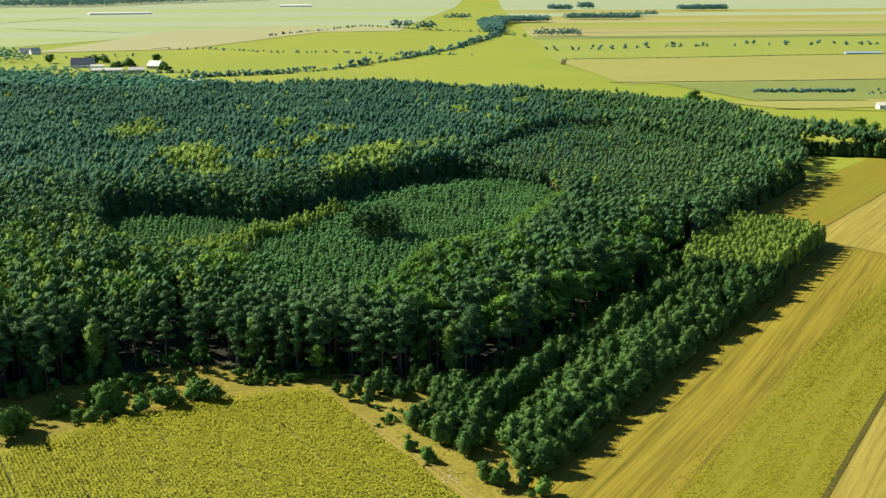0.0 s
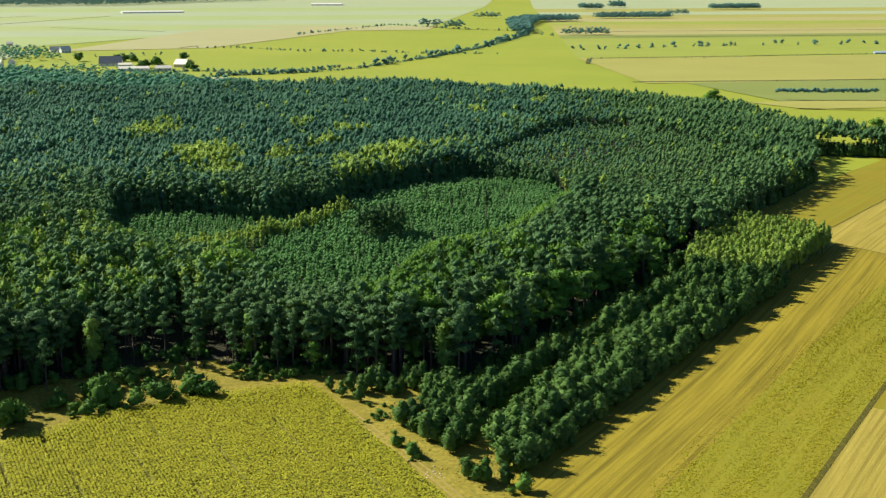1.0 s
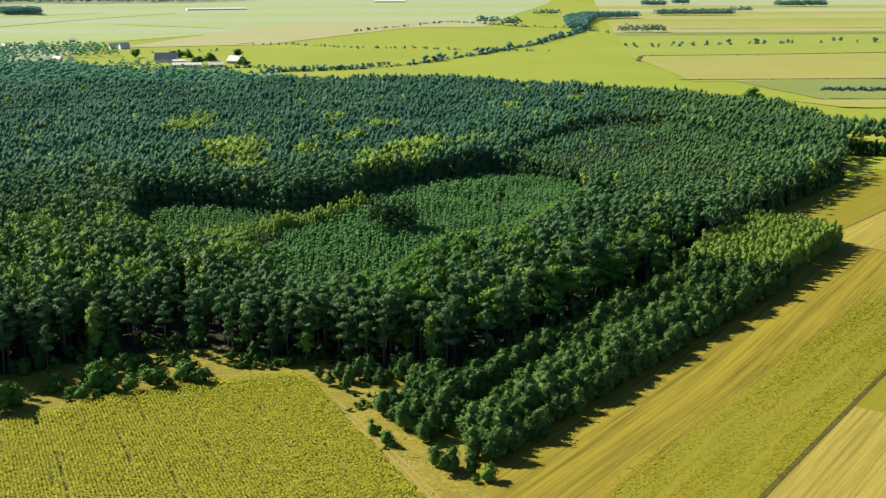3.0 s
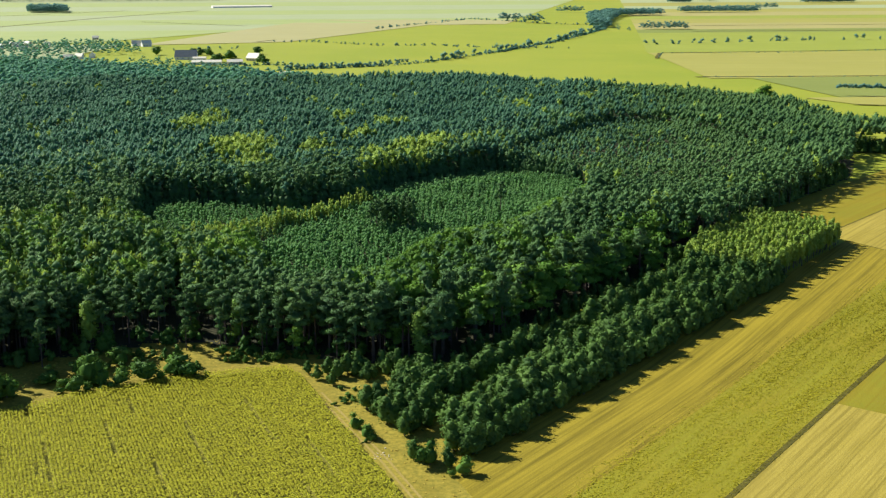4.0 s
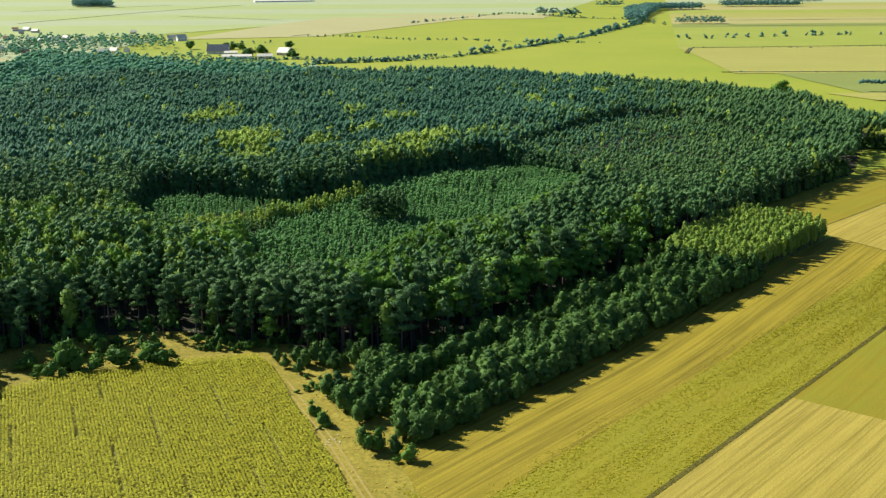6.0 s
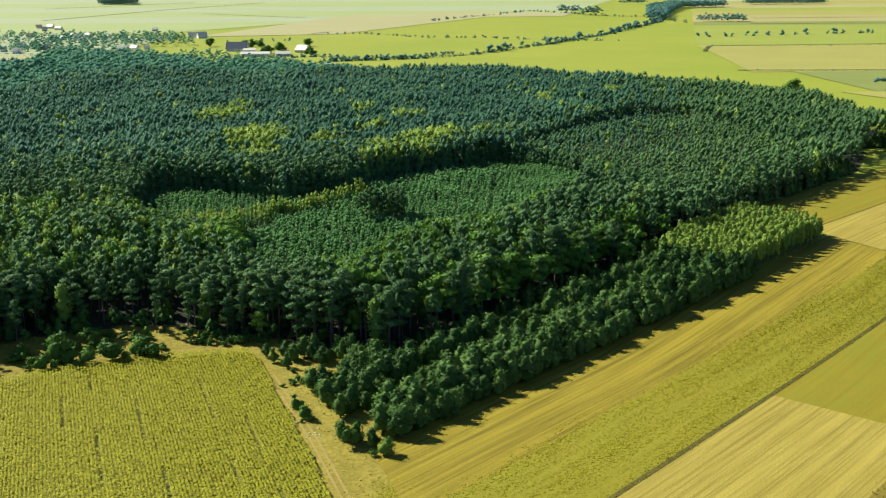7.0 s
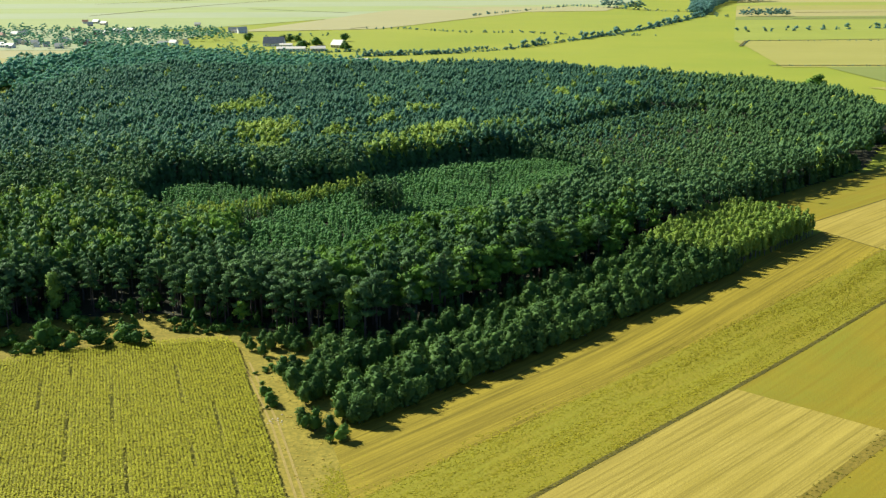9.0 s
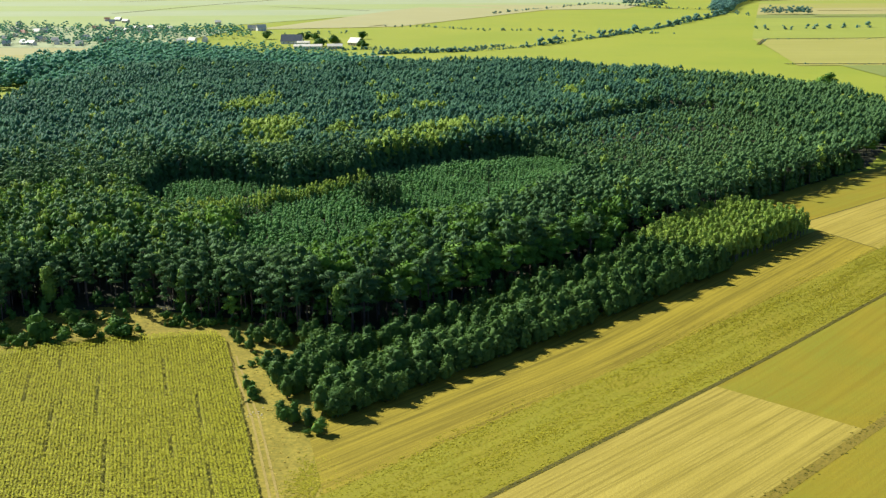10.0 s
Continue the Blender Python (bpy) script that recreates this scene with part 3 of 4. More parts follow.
BIRCH_SPOTS = [(-149, 730.7, 15, 42), (-108.6, 635.2, 16, 46), (-95.4, 586.2, 9, 20), (-15, 615.5, 12, 30), (-1.4, 641.9, 9, 28), (-23.8, 569.8, 8, 20), (-44.6, 675.4, 6, 20), (-54.6, 600.3, 6, 14), (17.8, 652.5, 5, 16), (-33.3, 721.1, 6, 22),
               (-27, 576, 5, 8), (-38, 558, 4, 7), (-32, 594, 6, 8), (-14, 626, 8, 9), (-4, 638, 6, 9), (34, 664, 6, 8), (-48, 668, 8, 10), (-26, 712, 6, 12), (-34, 600, 7, 16), (-70, 640, 7, 16), (-60, 745, 6, 20), (60, 800, 6, 18), (110, 850, 5, 16)]
cells = np.stack(np.meshgrid(np.arange(-340, 312, 4.0), np.arange(250, 1030, 4.0)), -1).reshape(-1, 2)
cells = cells[inside(cells, WOOD)]
verts, faces = [], []
for x, y in cells:
    n = len(verts)
    verts += [(*site(x + a, y + b), land(*site(x + a, y + b)) + 0.07) for a, b in ((-2, -2), (2, -2), (2, 2), (-2, 2))]
    faces.append((n, n + 1, n + 2, n + 3))
tagged(new("forest_floor", mesh_of("forest_floor", verts, faces, FOREST_FLOOR)), "needle litter under the pines, its brown darkened to paint their shade", "forest floor", kind="structure")

rng = np.random.default_rng(5)
p = scattered(WOOD, 3.05, rng)
far_off = np.hypot(p[:, 0], p[:, 1])
keep = (far_off > 560) | (rng.uniform(0, 1, len(p)) < 0.86)
keep &= ~inside(p, RIDE)
p = p[keep]
in_left, in_right = inside(p, CLEAR_LEFT), inside(p, CLEAR_RIGHT)
in_stand, in_oaks, in_mixed = inside(p, STAND_RIGHT), inside(p, OAKS), inside(p, MIXED)
birchy = np.zeros(len(p), bool)
for x, y, a, b in BIRCH_SPOTS:
    birchy |= ((p[:, 0] - x) / a) ** 2 + ((p[:, 1] - y) / b) ** 2 < rng.uniform(0.0, 1.5, len(p))
draw = rng.uniform(0, 1, len(p))
kind_of = np.full(len(p), "pine", dtype=object)
kind_of[birchy] = "birch"
kind_of[in_oaks & (draw < 0.72)] = "broadleaf"
kind_of[in_mixed & (draw < 0.5)] = "broadleaf"
kind_of[in_mixed & (draw > 0.9)] = "birch"
kind_of[~in_oaks & ~in_mixed & (draw > 0.985)] = "birch"
keep = ~(in_left | in_right)
keep &= ~((kind_of == "broadleaf") & (rng.uniform(0, 1, len(p)) < 0.72))
size = np.clip(rng.normal(1.0, 0.14, len(p)), 0.65, 1.28)
size = np.where(np.hypot(p[:, 0], p[:, 1]) > 560, 0.25 + 0.75 * size, size)
size *= 1 + 0.11 * np.sin(p[:, 0] / 23 + 1.3 * np.sin(p[:, 1] / 31)) * np.sin(p[:, 1] / 19)
keep &= rng.uniform(0, 1, len(p)) > 0.07
size[in_stand] *= 0.68
size[kind_of == "birch"] *= 1.75
size[kind_of == "broadleaf"] *= 1.12
size[(kind_of == "pine") & ~in_stand] *= 1.05
p, size, kind_of = p[keep], size[keep], kind_of[keep]
# the trees before each clearing rise slowly away from it
d = np.hypot(p[:, 0], p[:, 1])
way = p / d[:, None]
room = np.full(len(p), 99.0)
for corners in (CLEAR_LEFT, CLEAR_RIGHT):
    for step in np.arange(64, 0, -2.0):
        hit = inside(p + way * step, corners)
        room[hit] = np.minimum(room[hit], 100 - 95 * d[hit] / (d[hit] + step + 7))
low = room < 14
draw = rng.uniform(0, 1, len(p))
kind_of[low & (draw < 0.10) & (p[:, 0] < -20)] = "birch"
kind_of[low & (draw < 0.75) & (p[:, 0] >= -20)] = "broadleaf"
usual = np.array([HEIGHT[k] for k in kind_of])
size = np.minimum(size, np.maximum(room, 5.5) * rng.uniform(0.8, 1.05, len(p)) / usual)
# depth into the wood from its open near edge
edge = np.array([q for q in WOOD[:11]])
reach = np.full(len(p), 1e9)
for a, b in zip(edge[:-1], edge[1:]):
    d = b - a
    s = np.clip(((p - a) @ d) / (d @ d), 0, 1)
    reach = np.minimum(reach, np.hypot(*(p - a - s[:, None] * d).T))
far_off = np.hypot(p[:, 0], p[:, 1])
seen_near = (reach < 13) & (far_off < 400) & (p[:, 0] > -140)
order = np.argsort(reach + 1000 * ~seen_near)
thin = (reach < 12) & (rng.uniform(0, 1, len(p)) < np.where((p[:, 0] > -112) & (p[:, 0] < -52), 0.7, 0.35))
thin |= (reach < 26) & (p[:, 0] > -116) & (p[:, 0] < -52) & (rng.uniform(0, 1, len(p)) < 0.4)
p[reach < 14] += rng.normal(size=((reach < 14).sum(), 2)) * 1.1
order = order[~thin[order]]
singles = {}
for k in order:
    n = singles.setdefault(kind_of[k], [])
    if seen_near[k] and len(n) < 290:
        n.append(k)
chosen = thin.copy()
NAMES = {"pine": ("pine_tree", "tall Scots pine with a bare trunk and dark crown", "pine tree"),
         "broadleaf": ("oak_tree", "broad green oak with a dense rounded crown", "tree"),
         "birch": ("birch_tree", "slender light green birch at the wood's edge", "birch tree")}
for kind, ks in singles.items():
    name, label, category = NAMES[kind]
    for k in ks:
        chosen[k] = True
        tree(name, kind, p[k, 0], p[k, 1], HEIGHT[kind] * size[k], random.uniform(1.0, 1.3), label, category, "trees at the wood's near edge")
blur = far_off + rng.normal(size=len(p)) * 22
# farther pines more often take the leaf colour with haze painted in
hazed = rng.uniform(0.2, 0.8, len(p)) < (far_off - 450) / 260 * np.clip(1.0 - (p[:, 0] + 40) / 260, 0, 1)
for kind, name, label in (("pine", "pine_forest", "dense dark green pine forest canopy"), ("broadleaf", "oak_wood", "bright green broadleaf canopy within the wood"),
                          ("birch", "birch_clumps", "light yellow-green birches scattered in the pine forest")):
    for grade, lo, hi in (("near", 0, 370), ("mid", 370, 580), ("far", 580, 3000)):
        k = (kind_of == kind) & ~chosen & (blur >= lo) & (blur < hi)
        if grade == "near":
            k &= reach < 22
        elif grade == "mid":
            k |= (kind_of == kind) & ~chosen & (blur < 370) & (reach >= 22)
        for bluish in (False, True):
            g = k & (hazed == bluish) if kind == "pine" else k
            if (kind != "pine" and bluish) or not g.any():
                continue
            here = inside(p[g], STAND_RIGHT)
            wide = np.sin(p[g, 0] / 21 + 1.9 * np.sin(p[g, 1] / 37)) * np.sin(p[g, 1] / 26 + 1.3 * np.sin(p[g, 0] / 44))
            shade = np.clip(rng.uniform(0, 1, g.sum()) * 0.55 + 0.2 + 0.34 * wide + np.where(here, 0.15, 0.0) + np.where(inside(p[g], MIXED), 0.15, 0.0), 0, 1)
            if kind == "birch":
                shade = np.where(inside(p[g], MIXED) | (reach[g] < 60), 0.05 + 0.5 * shade, 0.3 + 0.6 * shade)
            stand(name, kind, grade, p[g], size[g], rng, label, grade, shade, leaf="pine_hazed" if kind == "pine" and bluish else "")

# undergrowth along the wood's edges
q = []
for (x0, y0), (x1, y1) in zip(WOOD[1:9], WOOD[2:10]):
    for k in range(9):
        f = rng.uniform()
        q.append((x0 + (x1 - x0) * f + rng.normal() * 2.0, y0 + (y1 - y0) * f + rng.uniform(-3, 12)))
q = np.array(q)
stand("undergrowth", "shrub", "mid", q, rng.uniform(0.5, 1.5, len(q)), rng, "low green undergrowth at the foot of the pines")
q = np.array([uv(rng.uniform(228, 452), -181.5 + rng.normal() * 1.6) for _ in range(150)] + [uv(rng.uniform(462, 602), -191.5 - rng.uniform(0, 6)) for _ in range(150)] + [(rng.uniform(228, 300), 0) for _ in range(60)])
q[-60:, 1] = 676 - (q[-60:, 0] - 237) * 0.36 + rng.uniform(-1, 4, 60)
stand("undergrowth", "locust", "mid", q, rng.uniform(0.5, 1.1, len(q)), rng, "dark green undergrowth along the wood's edge")

q = np.array([(x, 676 - (x - 237) * 0.36 + rng.uniform(-2, 8)) for x in rng.uniform(230, 306, 130)] + [uv(rng.uniform(460, 602), -191.5 - rng.uniform(0, 7)) for _ in range(150)]
             + [(rng.uniform(284, 308), rng.uniform(660, 690)) for _ in range(40)])
stand("undergrowth", "locust", "mid", q, rng.uniform(0.8, 1.5, len(q)), rng, "tall dark undergrowth filling the wood's edge")
q = np.array([(rng.uniform(-64, -38), 0) for _ in range(70)])
q[:, 1] = np.interp(q[:, 0], [-64, -46, -38], [301, 303, 303]) + rng.uniform(0, 9, len(q))
stand("undergrowth", "shrub", "near", q, rng.uniform(0.2, 0.6, len(q)), rng, "low shaded undergrowth before the pines")
for x, y, h in ((243, 848, 21), (238, 842, 19), (290, 688, 20), (296, 682, 18), (222, 632, 12), (226, 637, 10)):
    tree("oak_tree", "broadleaf", x, y, h, 1.1, "large rounded green tree on the wood's outer edge", "tree", "large trees at the outer edge")

q = scattered([(-104, 298.8), (-71.9, 307), (-73.9, 316.3), (-108.7, 313.7)], 4.2, rng)
q = q[rng.uniform(0, 1, len(q)) < 0.6]
stand("undergrowth", "shrub", "mid", q, rng.uniform(0.35, 1.1, len(q)), rng, "bushy undergrowth in the shade of the near pines")
q = scattered([(-111, 272.3), (-97, 277.2), (-67, 287.8), (-69.3, 305.5), (-103.1, 296.2), (-117.4, 289.5)], 4.6, rng)
q = q[rng.uniform(0, 1, len(q)) < 0.4 + 0.35 * np.sin(q[:, 0] / 5.0 + 1.0)]
for x, y in q:
    tree("shrub", "shrub", x, y, random.uniform(1.0, 3.6), random.uniform(1.1, 1.6), "bushy green shrub in rough grass before the pines", "shrub", "shrubs along the field edges")
# young plantation in the two clearings, with its tall leftovers
for corners, tall in ((CLEAR_LEFT, 0.85), (CLEAR_RIGHT, 1.0)):
    q = scattered(corners, 2.3, rng, 0.7)
    q = q[rng.uniform(0, 1, len(q)) > 0.08]
    patch = 1.05 + 0.22 * np.sin(q[:, 0] / 13 + 1.7 * np.sin(q[:, 1] / 17)) * np.sin(q[:, 1] / 11)
    stand("young_plantation", "young_pine", "mid", q, rng.uniform(0.6, 1.05, len(q)) * patch * tall, rng, "young green plantation in a forest clearing",
          tint=np.clip(0.45 + 0.3 * np.sin(q[:, 0] / 9) * np.sin(q[:, 1] / 7) + rng.normal(size=len(q)) * 0.22, 0, 1))
q = np.array([(-21 + rng.uniform(-11, 11), 473 + rng.normal() * 5.0) for _ in range(34)])
for x, y in q:
    tree("pine_tree", "pine", x, y, random.uniform(10.5, 15.0), random.uniform(0.7, 0.95), "old Scots pine standing among the young plantation", "pine tree", "old pines in the clearing")
tree("pine_tree", "pine", 24, 500, 16.5, 0.8, "lone thin Scots pine in the young plantation", "pine tree")
# leafy margin of the wood behind the clearings; low tint paints its shaded face
q = []
for line in (CLEAR_LEFT[:6], CLEAR_RIGHT[1:13], [CLEAR_LEFT[9], CLEAR_LEFT[0]], STAND_RIGHT[:7]):
    for a, b in zip(line[:-1], line[1:]):
        for k in range(int(math.dist(a, b) / 0.7)):
            f = rng.uniform()
            q.append((a[0] + (b[0] - a[0]) * f + rng.normal() * 0.8, a[1] + (b[1] - a[1]) * f + rng.uniform(0.5, 4.5)))
q = np.array(q)
stand("leafy_margin", "locust", "mid", q, rng.uniform(1.1, 2.0, len(q)), rng, "leafy trees tinted dark as shade, closing the wood's edge behind a clearing", tint=rng.uniform(0, 0.4, len(q)), leaf="pine")
# birches in a row across the clearing
q = []
for a, b, n in (((-103, 449), (-84, 454), 44), ((-84, 454), (-71, 476), 18), ((-71, 476), (-56, 487), 26), ((-56, 487), (-47, 506), 22), ((-47, 506), (-36, 530), 22), ((-98, 440), (-80, 446), 20)):
    f = rng.uniform(0, 1, n * 2)[:, None]
    q.append(np.array(a) * (1 - f) + np.array(b) * f + rng.normal(size=(n * 2, 2)) * 2.2)
q = np.concatenate(q)
stand("birch_row", "birch", "mid", q, rng.uniform(0.45, 0.85, len(q)), rng, "row of light yellow-green young birches", tint=rng.uniform(0.8, 1.2, len(q)), height=rng.uniform(0.95, 1.3, len(q)))

# ---------------------------------------------------------------- the strip of young trees
STRIP = [(-3.5, 232.5), uv(192, -144.2), uv(372, -143.5), uv(372, -173), uv(300, -171), uv(240, -172), uv(226, -175), (-20, 295), (-36, 292.5), (-33, 289), (-20, 285), (-18, 279), (-24, 266.8), (-15.6, 248)]
q = np.concatenate([scattered(STRIP, 3.6, rng), np.array([uv(a + rng.normal() * 0.5, -142.9 + rng.normal() * 0.6) for a in np.arange(188, 372, 3.2)])])
along, across = q @ np.array((AX, AY)), q @ np.array((AY, -AX))
gap = np.interp(along, [180, 192, 210, 224, 250, 350], [-156, -156.5, -160, -163, -164, -163]) + 0.8 * np.sin(along / 9)
keep = ~((np.abs(across - gap) < 2.0) & (along > 186) & (along < 350)) & (rng.uniform(0, 1, len(q)) > 0.06)
q, along, across = q[keep], along[keep], across[keep]
tall = rng.uniform(0.68, 1.2, len(q)) * (1 + 0.14 * np.sin(q[:, 0] / 3.7 + 1.5 * np.sin(q[:, 1] / 5.3)) * np.sin(q[:, 1] / 4.1))
tall[across < -172] *= 0.85
tall[across > -146.2] *= 0.84
tall[(across < -146.2) & (across > -152)] *= 1.12
tall *= np.interp(along, [180, 205, 260, 372], [1.0, 1.08, 1.15, 1.2])
order = np.argsort(along)
for n, k in enumerate(order[:300]):
    tree("young_locust", "locust", q[k, 0], q[k, 1], HEIGHT["locust"] * tall[k], random.uniform(1.25, 1.65),
         "bushy dark green young locust tree, leafy to the ground", "young tree", "trees of the young strip")
rest = order[300:]
v, f, t, n = placed([crown_shape("locust", rng, 400, 0.26) for _ in range(8)], q[rest], tall[rest] * 1.3, rng, height=np.full(len(rest), 0.8))
ob = tagged(new("locust_thicket", triangles("locust_thicket", v, f, FOLIAGE["locust"], t, n)), "dense strip of dark green young locust trees", "trees", kind="stuff")
v, f, t, n = placed(TRUNKS["locust"], q[rest], tall[rest], rng)
part("trunks", triangles("trunks", v, f, BARK_GREY), ob)
BIRCHES = [uv(366, -144.5), uv(444, -144.8), uv(450, -157), uv(452, -185), uv(392, -184), uv(366, -176)]
q = scattered(BIRCHES, 2.5, rng)
v, f, t, n = placed([crown_shape("birch", rng, 180, 0.30) for _ in range(8)], q, rng.uniform(0.85, 1.1, len(q)), rng)
ob = tagged(new("birch_thicket", triangles("birch_thicket", v, f, FOLIAGE["birch"], t, n)), "thicket of yellow-green young birches at the strip's end", "trees", kind="stuff")
v, f, t, n = placed(TRUNKS["birch"], q, rng.uniform(0.85, 1.1, len(q)), rng)
part("trunks", triangles("trunks", v, f, BARK_GREY), ob)

# shrubs that stand alone
for x, y, h, w, kind in ((-25.7, 253.7, 4.2, 1.15, "shrub"), (-22.6, 247, 4, 1.35, "shrub"), (-30.6, 279.3, 1.3, 1.7, "shrub"), (-28.2, 273.4, 1.7, 1.7, "shrub"), (-26.9, 278.6, 1.2, 1.7, "shrub"), (-25, 276.8, 1.2, 1.7, "shrub"), (-29.2, 272.4, 1, 1.7, "shrub"), (-22.9, 244.7, 1, 1.7, "shrub"), (-33.3, 284.5, 1.1, 1.7, "shrub"), (-22.3, 278.3, 1.2, 1.7, "shrub"), (-2, 226.6, 4.4, 1.35, "shrub"), (-8.6, 232, 6.2, 1.15, "shrub"), (-4.5, 230.5, 5.4, 1.3, "locust"),
                         (-0.5, 236.5, 5.6, 1.3, "locust"), (4.5, 241.5, 5.8, 1.3, "locust"), (9.5, 248, 6.4, 1.3, "locust"), (-12, 235, 5.5, 1.4, "locust"), (-116, 325, 5, 1.6, "shrub"),
                         (-44.5, 307.5, 8.6, 0.95, "broadleaf"), (-33, 283, 4.8, 1.2, "locust"), (-37, 287, 4.8, 1.2, "locust"), (-40, 292, 4.2, 1.3, "locust"), (-29, 270, 1.4, 1.89, "shrub"),
                         (-30, 272.5, 1.2, 1.89, "shrub"), (-27, 271.5, 1.5, 1.89, "shrub"), (-31.5, 268.5, 1, 2.03, "shrub"), (-95.4, 286.2, 9.5, 1.15, "shrub"), (-81.2, 288, 6.25, 1.75, "shrub"),
                         (-87.4, 284.7, 5.25, 1.4, "shrub"), (-106.2, 289, 4.75, 1.7, "shrub"), (-98, 280.1, 4.75, 1.7, "shrub"), (-91.1, 301.9, 5.25, 1.5, "shrub"), (-75.8, 291.6, 6.5, 1.3, "shrub"),
                         (-71.8, 291.9, 6.25, 1.7, "shrub"), (-113.2, 276.5, 8.55, 1.15, "shrub"), (-115.3, 272.6, 9.5, 1.15, "shrub"), (-107.2, 285.9, 3.25, 1.6, "shrub"), (-101.4, 283.9, 3, 1.7, "shrub"),
                         (-95.1, 294.7, 3.75, 1.6, "shrub"), (-86.2, 298.3, 3.25, 1.8, "shrub"), (-70, 298, 2.2, 1.8, "shrub"), (-66.2, 290.9, 1.6, 1.9, "shrub"), (-100.9, 293.9, 4.25, 1.4, "shrub"),
                         (-117.9, 299, 6, 1.2, "locust"), (-115.3, 302.6, 7, 1.1, "locust"), (-103.5, 309.6, 6, 1.2, "locust"), (-99.1, 312.6, 6.25, 1.3, "shrub"), (-60.9, 302.7, 2, 1.8, "shrub"),
                         (-53.7, 301.6, 1.8, 1.8, "shrub"), (-49.3, 303.5, 3, 1.6, "shrub"), (-65.2, 308.8, 3.25, 1.6, "shrub"), (-57.6, 310.6, 2.2, 1.7, "shrub")):
    tree("shrub", kind, x, y, h, w, "rounded green shrub standing in dry grass", "shrub", "shrubs along the field edges")

STONES = []
for k in range(4):
    v = ICO_V * np.random.default_rng(k).uniform(0.75, 1.2, (12, 1)) * np.array((0.5, 0.38, 0.26)) + np.array((0, 0, 0.12))
    STONES.append(mesh_of("stone", v, ICO_F, STONE))
for k in range(14):
    ob = new("stone", STONES[k % 4])
    x, y = -19.1 + random.gauss(0, 1.3), 237.5 + random.gauss(0, 1.5)
    ob.matrix_world = pose(x, y, 0.02, 0, 0, random.uniform(0, 360)) @ Matrix.Scale(random.uniform(0.3, 0.65), 4)
    tagged(ob, "pale field stone lying in dry grass", "stone", "stones cleared from the field")
for x, y, h in ((-112, 300, 14), (-66, 311, 12), (-54, 308, 13), (-50, 309, 14), (-76, 313, 12), (-123, 290, 15)):
    tree("pine_tree", "pine", x, y, h, random.uniform(0.7, 0.95), "thin Scots pine standing forward of the wood", "pine tree", "trees at the wood's near edge")

# ---------------------------------------------------------------- crops
rng = np.random.default_rng(21)
ROW = Vector((0.361, -0.932))
SIDE = Vector((0.932, 0.361))
start = Vector((-48, 298))


def plant_shape(leaves, reach, tall, head, rng, droop=0.4):
    vs, fs = [], []
    for k in range(leaves):
        a, z = rng.uniform(0, 6.28), tall * rng.uniform(0.7, 0.97)
        d, e = np.array((math.cos(a), math.sin(a), rng.uniform(-droop, droop / 2))), np.array((-math.sin(a), math.cos(a), 0)) * 0.55
        c = np.array((0, 0, z))
        n = len(vs)
        vs += [c, c + (d * 0.6 + e) * reach, c + d * reach * 1.2, c + (d * 0.6 - e) * reach]
        fs += [(n, n + 1, n + 2), (n, n + 2, n + 3)]
    if head:
        n = len(vs)
        c = np.array((0.08, -0.02, tall))
        for k in range(5):
            a = 2 * math.pi * k / 5
            vs.append(c + np.array((0.13 * math.cos(a), 0.13 * math.sin(a), 0.05 * math.sin(a))))
        fs += [(n, n + 1, n + 2), (n, n + 2, n + 3), (n, n + 3, n + 4)]
    v = np.array(vs)
    n = np.tile(np.array((0.0, 0.0, 1.0)), (len(v), 1)) + rng.normal(size=v.shape) * 0.25
    f = np.array(fs)
    down = np.cross(v[f[:, 1]] - v[f[:, 0]], v[f[:, 2]] - v[f[:, 0]])[:, 2] < 0
    f[down] = f[down][:, ::-1]
    return v, f, n / np.linalg.norm(n, axis=1)[:, None]


i, j = np.meshgrid(np.arange(-145, 76), np.arange(-26, 482))
q = np.array(start)[None] + np.outer(i.ravel() * 0.78, SIDE) + np.outer(j.ravel() * 0.36, ROW)
q += rng.normal(size=q.shape) * 0.075
limit = [(x + 0.3, y - 0.4) for x, y in FIELD_EDGE] + [(-160, 183), (-2.8, 183), (-8.8, 200), (-28.2, 254), (-42.2, 290)]
row_no = i.ravel()
ok = inside(q, limit) & (q[:, 0] > -98 - 0.45 * (q[:, 1] - 190)) & (rng.uniform(0, 1, len(q)) > 0.05)
# thin, weedy drill rows
stretch = np.sin(q[:, 1] * 0.13 + row_no * 1.7) + np.sin(q[:, 1] * 0.05 + row_no * 0.9)
ok &= ~(np.isin(row_no % 43, (3, 6, 24, 33)) & (stretch > 0.5) & (rng.uniform(0, 1, len(q)) > 0.2))
q = q[ok]
v, f, t, n = placed([plant_shape(4, 0.33, 1.2, True, rng) for _ in range(10)], q, rng.uniform(0.8, 1.2, len(q)), rng)
tagged(new("sunflowers", triangles("sunflowers", v, f, SUNFLOWER_LEAF, t, n)), "rows of yellowing sunflower plants with drooping heads", "crop", kind="stuff")

u, w = rng.uniform(150, 480, 46000), rng.uniform(-119, -90.4, 46000)
ok = rng.uniform(0, 1, len(u)) < np.interp(w, [-119, -115.5, -113], [0.02, 0.35, 1.0])
u, w = u[ok], w[ok]
q = np.stack(uv(u, w), 1)
drift = np.sin(u / 19 + 0.8 * np.sin(w / 1.7)) * np.sin(w / 2.2 + 1.4 * np.sin(u / 31)) + 0.5 * np.sin(w * 1.9 + np.sin(u / 12))
